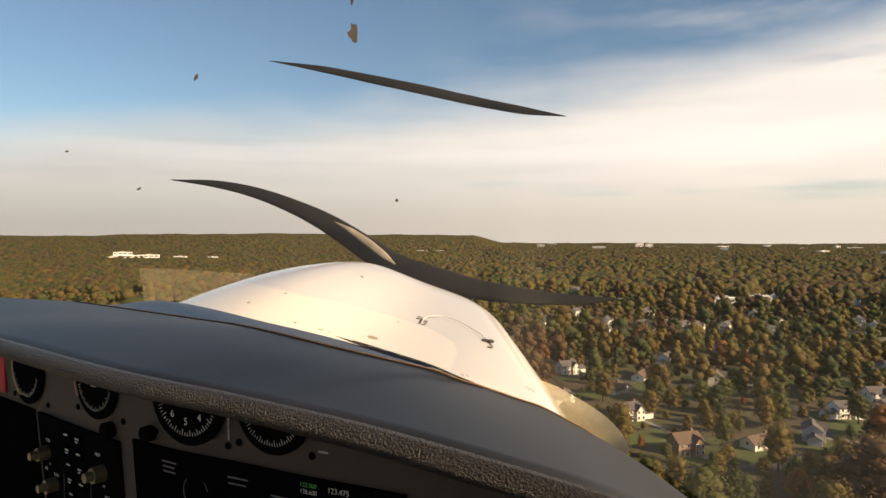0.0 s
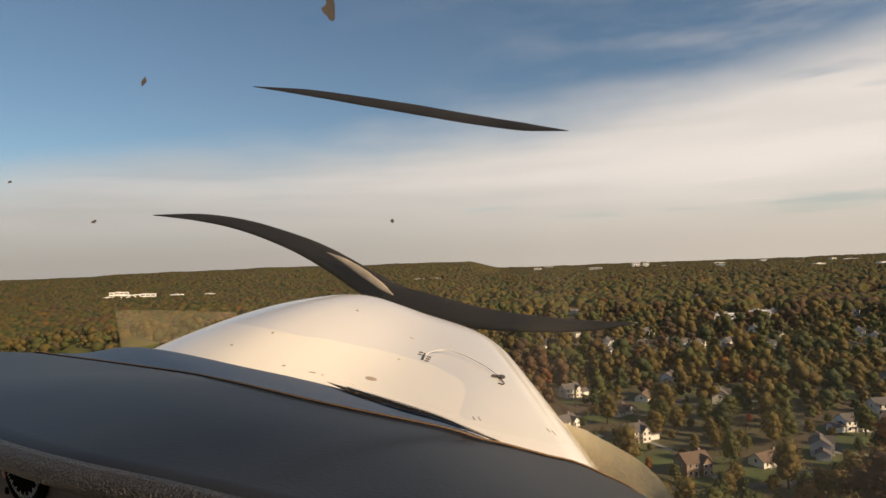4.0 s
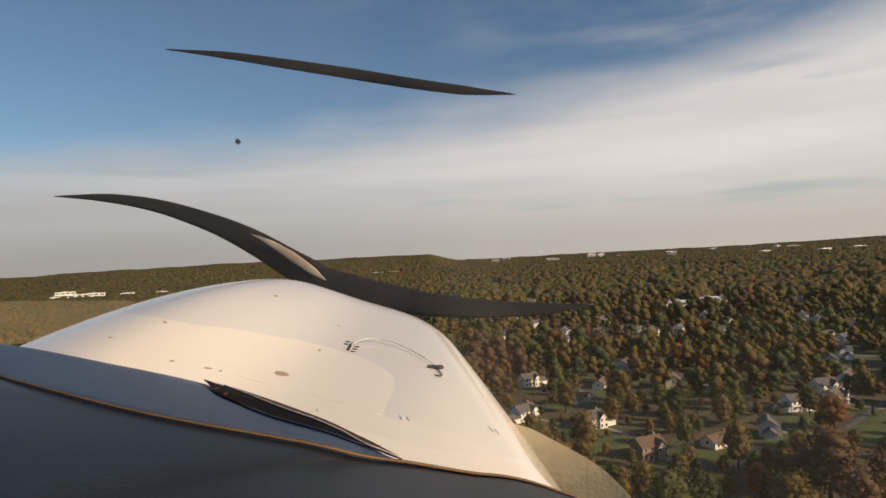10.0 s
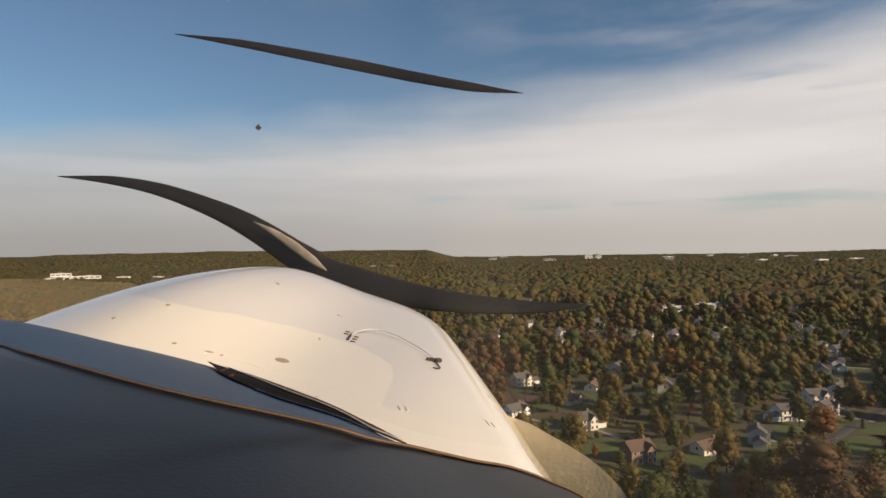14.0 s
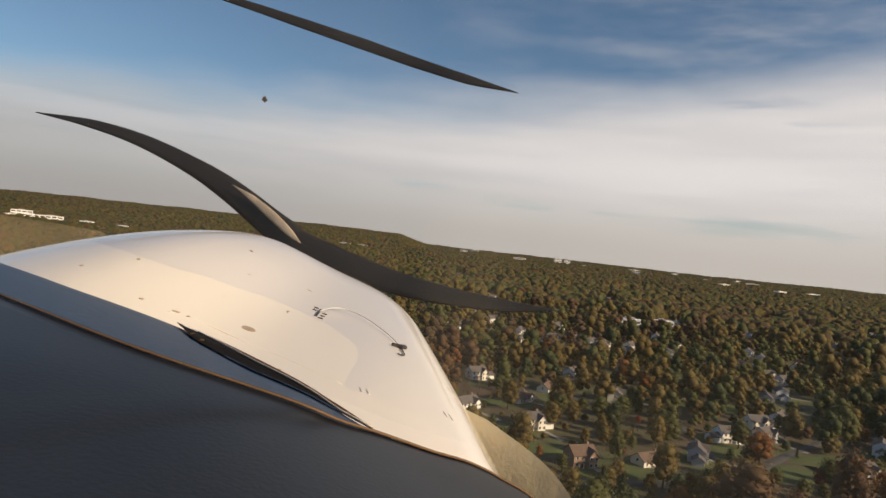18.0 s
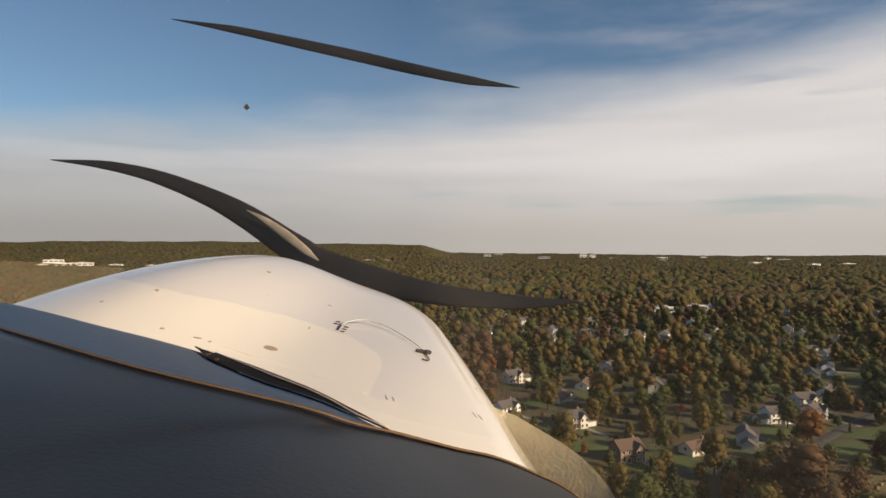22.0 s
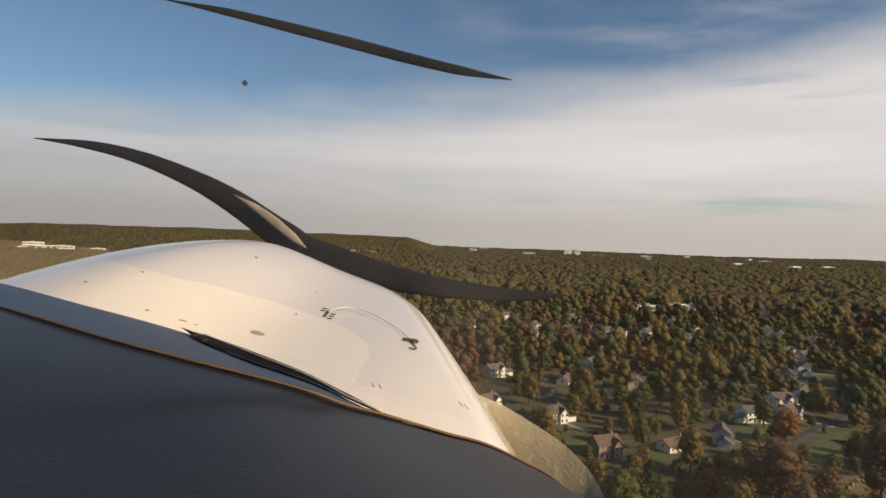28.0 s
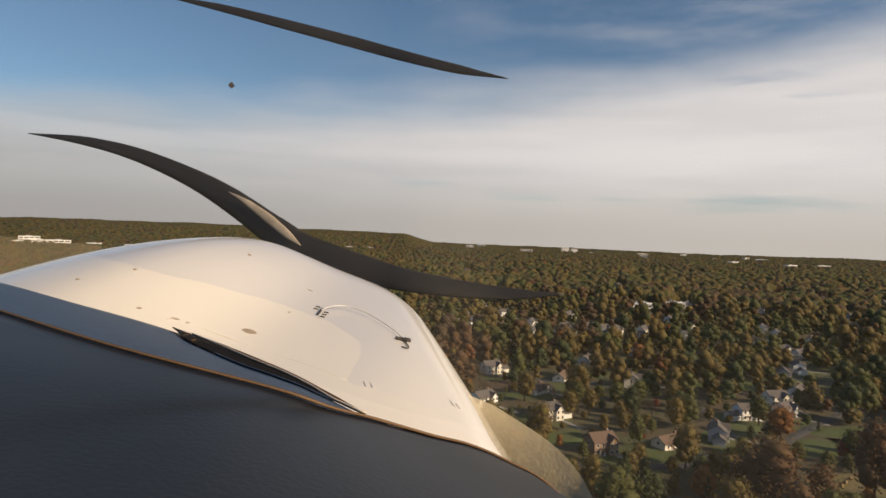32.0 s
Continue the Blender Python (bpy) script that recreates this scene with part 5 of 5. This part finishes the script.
# the trees one can count, each a thing of its own
X, Y = scatter(208, 470, -3, 39, 10.2, trng)
K = kinds(X, Y, trng)
order = np.argsort(np.hypot(X, Y))[:296]
for i in order:
    k = int(K[i])
    slot = NEAR[k][int(trng.integers(len(NEAR[k])))]
    s = min(1.75, max(0.45, math.exp(trng.normal(-0.14, 0.34)))) * (1 - 0.36 * float(settled(X[i], Y[i])))
    m = pose(X[i], Y[i], 0, 0, 0, trng.uniform(0, 360)) @ Matrix.Diagonal((s * trng.uniform(0.9, 1.2), s * trng.uniform(0.9, 1.2), s * trng.uniform(0.75, 1.05), 1))
    if slot[1]:
        copy_thing(slot[0], m)
    else:
        slot[0].matrix_basis, slot[1] = m, True
reach = float(np.hypot(X, Y)[order].max())
for slots in NEAR.values():
    for slot in slots:
        if not slot[1]:
            slot[0].matrix_basis = pose(float(trng.uniform(20, 60)), float(trng.uniform(190, 230)), 0)


def woods(name, X, Y, K, templates, label, rng, base=None):
    """Many joined trees, real geometry, coloured by species."""
    V, F, I, n = [], [], [], 0
    pick = rng.integers(0, len(templates[0]), len(X))
    ang, sc = rng.uniform(0, 6.28, len(X)), np.clip(np.exp(rng.normal(0.02, 0.36, len(X))), 0.45, 2.0) * (1 - 0.36 * settled(X, Y))
    tall = rng.uniform(0.7, 1.1, len(X))
    Z = hill(X, Y)
    for ti in range(len(templates[0])):
        for k in range(8):
            sel = np.where((pick == ti) & (K == k))[0]
            if not len(sel):
                continue
            v, f = templates[k][ti]
            c, s = np.cos(ang[sel]), np.sin(ang[sel])
            P = np.empty((len(sel), len(v), 3))
            P[..., 0] = (v[:, 0] * c[:, None] - v[:, 1] * s[:, None]) * sc[sel][:, None] + X[sel][:, None]
            P[..., 1] = (v[:, 0] * s[:, None] + v[:, 1] * c[:, None]) * sc[sel][:, None] + Y[sel][:, None]
            P[..., 2] = v[:, 2] * (sc[sel] * tall[sel])[:, None] + Z[sel][:, None]
            V.append(P.reshape(-1, 3))
            F.append((f[None] + (np.arange(len(sel)) * len(v))[:, None, None] + n).reshape(-1, f.shape[1]))
            I.append(np.full(len(sel) * len(f), k))
            n += len(sel) * len(v)
    me = big_mesh(name, np.vstack(V), np.vstack(F), LEAF, np.concatenate(I))
    return tagged(new(name, me), label, "woods", kind="stuff")


def template_set(leaves, size, lobes, count, core=1, fill=0.92, width=5.0):
    out = []
    for k in range(8):
        out.append([leaf_cloud(trng, leaves, size, lobes, 16 if k != 7 else 10, (width * trng.uniform(0.85, 1.2)) if k != 7 else 3.6, 0.12, cone=(k == 3 and j == 0 and lobes > 2), core=core, fill=fill) for j in range(count)])
    return out


# middle woods, then far woods
X, Y = scatter(165, 640, -12, 41, 10.8, trng)
far_enough = np.hypot(X, Y) > reach
woods("near_woods", X[far_enough], Y[far_enough], kinds(X, Y, trng)[far_enough], template_set(230, 0.85, 8, 9, fill=0.66, width=5.9), "mixed autumn woods of green and rust crowns", trng)
X, Y = scatter(640, 1010, -46, 42, 11.6, trng)
K = kinds(X, Y, trng)
K = np.where((K > 4) & (trng.random(len(K)) < 0.5), 1, K)
woods("middle_woods", X, Y, K, template_set(34, 1.5, 4, 9, fill=0.74, width=5.8), "mixed autumn woods of green and rust crowns", trng)


def far_canopy():
    """The closed canopy of the distant woods: one relief of touching crowns, each with its own height, width and species."""
    rng = np.random.default_rng(5)
    d = [985.0]
    while d[-1] < 4960:
        d.append(d[-1] + 4.5 + (d[-1] - 985) * 0.0030)
    d, a = np.array(d), np.radians(np.arange(-47, 43, 0.085))
    D, A = np.meshgrid(d, a, indexing="ij")
    x, y = (D * np.sin(A)).ravel(), (D * np.cos(A)).ravel()
    x += rng.uniform(-0.8, 0.8, x.size)
    cell = 12.0
    n = 1000
    jx, jy, tall_, wide_ = rng.random((n, n)), rng.random((n, n)), rng.uniform(0.55, 1.25, (n, n)), rng.uniform(6.8, 11.5, (n, n))
    best, who = np.full(x.size, -9.0), np.zeros(x.size, int)
    cx, cy = np.floor(x / cell).astype(int), np.floor(y / cell).astype(int)
    for ox in (-1, 0, 1):
        for oy in (-1, 0, 1):
            gx, gy = (cx + ox) % n, (cy + oy) % n
            px, py = (cx + ox + jx[gx, gy]) * cell, (cy + oy + jy[gx, gy]) * cell
            q = 1 - ((x - px) ** 2 + (y - py) ** 2) / wide_[gx, gy] ** 2
            top = np.where(q > 0, 18.0 * tall_[gx, gy] * (0.50 + 0.50 * np.sqrt(np.clip(q, 0, 1))), 1.5)
            up = top > best
            best, who = np.where(up, top, best), np.where(up, gx * n + gy, who)
    swell = 1 + 0.16 * np.sin(x * 0.013 + 2 * np.sin(y * 0.006)) * np.sin(y * 0.011 + 1.5 * np.sin(x * 0.008))
    h = best * swell + rng.uniform(-0.9, 0.9, x.size)
    keep = np.ones(x.size, bool)
    for ox, oy, r in open_xy[np.hypot(open_xy[:, 0], open_xy[:, 1]) > 950]:
        near = np.abs(x - ox) < r
        keep[near] &= (x[near] - ox) ** 2 + (y[near] - oy) ** 2 > r * r
    h = np.where(keep, h, -0.6) * (1 - 0.25 * settled(x, y))
    h[D.ravel() < 986] = -0.5
    z = hill(x, y) + h
    species = kinds((who // n) * 7.3 + 11.0 * (who % 7), (who % n) * 9.0, rng)
    pk = kinds(x, y, rng)
    species = np.where(rng.random(x.size) < 0.5, species, pk)
    # one species for the whole crown
    first = np.full(n * n, -1)
    first[who[::-1]] = species[::-1]
    species = first[who]
    species = np.where((species > 4) & (who % 3 > 0), 1, species)
    r, c = D.shape
    i = np.arange(r * c).reshape(r, c)
    quads = np.stack([i[:-1, :-1], i[:-1, 1:], i[1:, 1:], i[1:, :-1]], -1).reshape(-1, 4)
    me = big_mesh("far_woods", np.stack([x, y, z], 1), quads[:, ::-1], LEAF, species[quads[:, 0]], smooth=True)
    return tagged(new("far_woods", me), "dull green woods stretching to the horizon", "woods", kind="stuff")


far_canopy()


# the same woods go on to the sides and behind
X, Y = scatter_round(170, 2600, 40.0, trng)
K = kinds(X, Y, trng)
woods("outer_woods", X, Y, K, template_set(3, 6.0, 1, 4, fill=1.0, width=13.0), "mixed autumn woods seen from high above", trng)


# hay bales on the meadow
M_HAY = mat("straw", (0.30, 0.21, 0.10), 0.95, 0.3, 2, 18, bump=0.8)


def bale(x, y, turn):
    bm = bmesh.new()
    bmesh.ops.create_cone(bm, cap_ends=True, segments=22, radius1=0.75, radius2=0.75, depth=1.3, matrix=pose(0, 0, 0.72, 90, 0, 0))
    bmesh.ops.bevel(bm, geom=[e for e in bm.edges if e.calc_face_angle(0) > 1], offset=0.08, segments=2, affect="EDGES")
    for v in bm.verts:
        v.co += Vector((random.uniform(-.03, .03), random.uniform(-.03, .03), random.uniform(-.02, .03)))
    me = bpy.data.meshes.new("hay_bale")
    bm.to_mesh(me)
    bm.free()
    me.materials.append(M_HAY)
    ob = new("hay_bale", me)
    ob.matrix_world = pose(x, y, 0.08, 0, 0, turn)
    return tagged(ob, "round straw hay bale lying on the mown meadow", "hay bale", "hay bales")


for x, y, t in ((164, 250, 20), (168, 254, 35), (173, 258, 80), (176, 250, 10), (183, 258, 60), (186, 247, 45), (171, 245, 0)):
    bale(x, y, t)
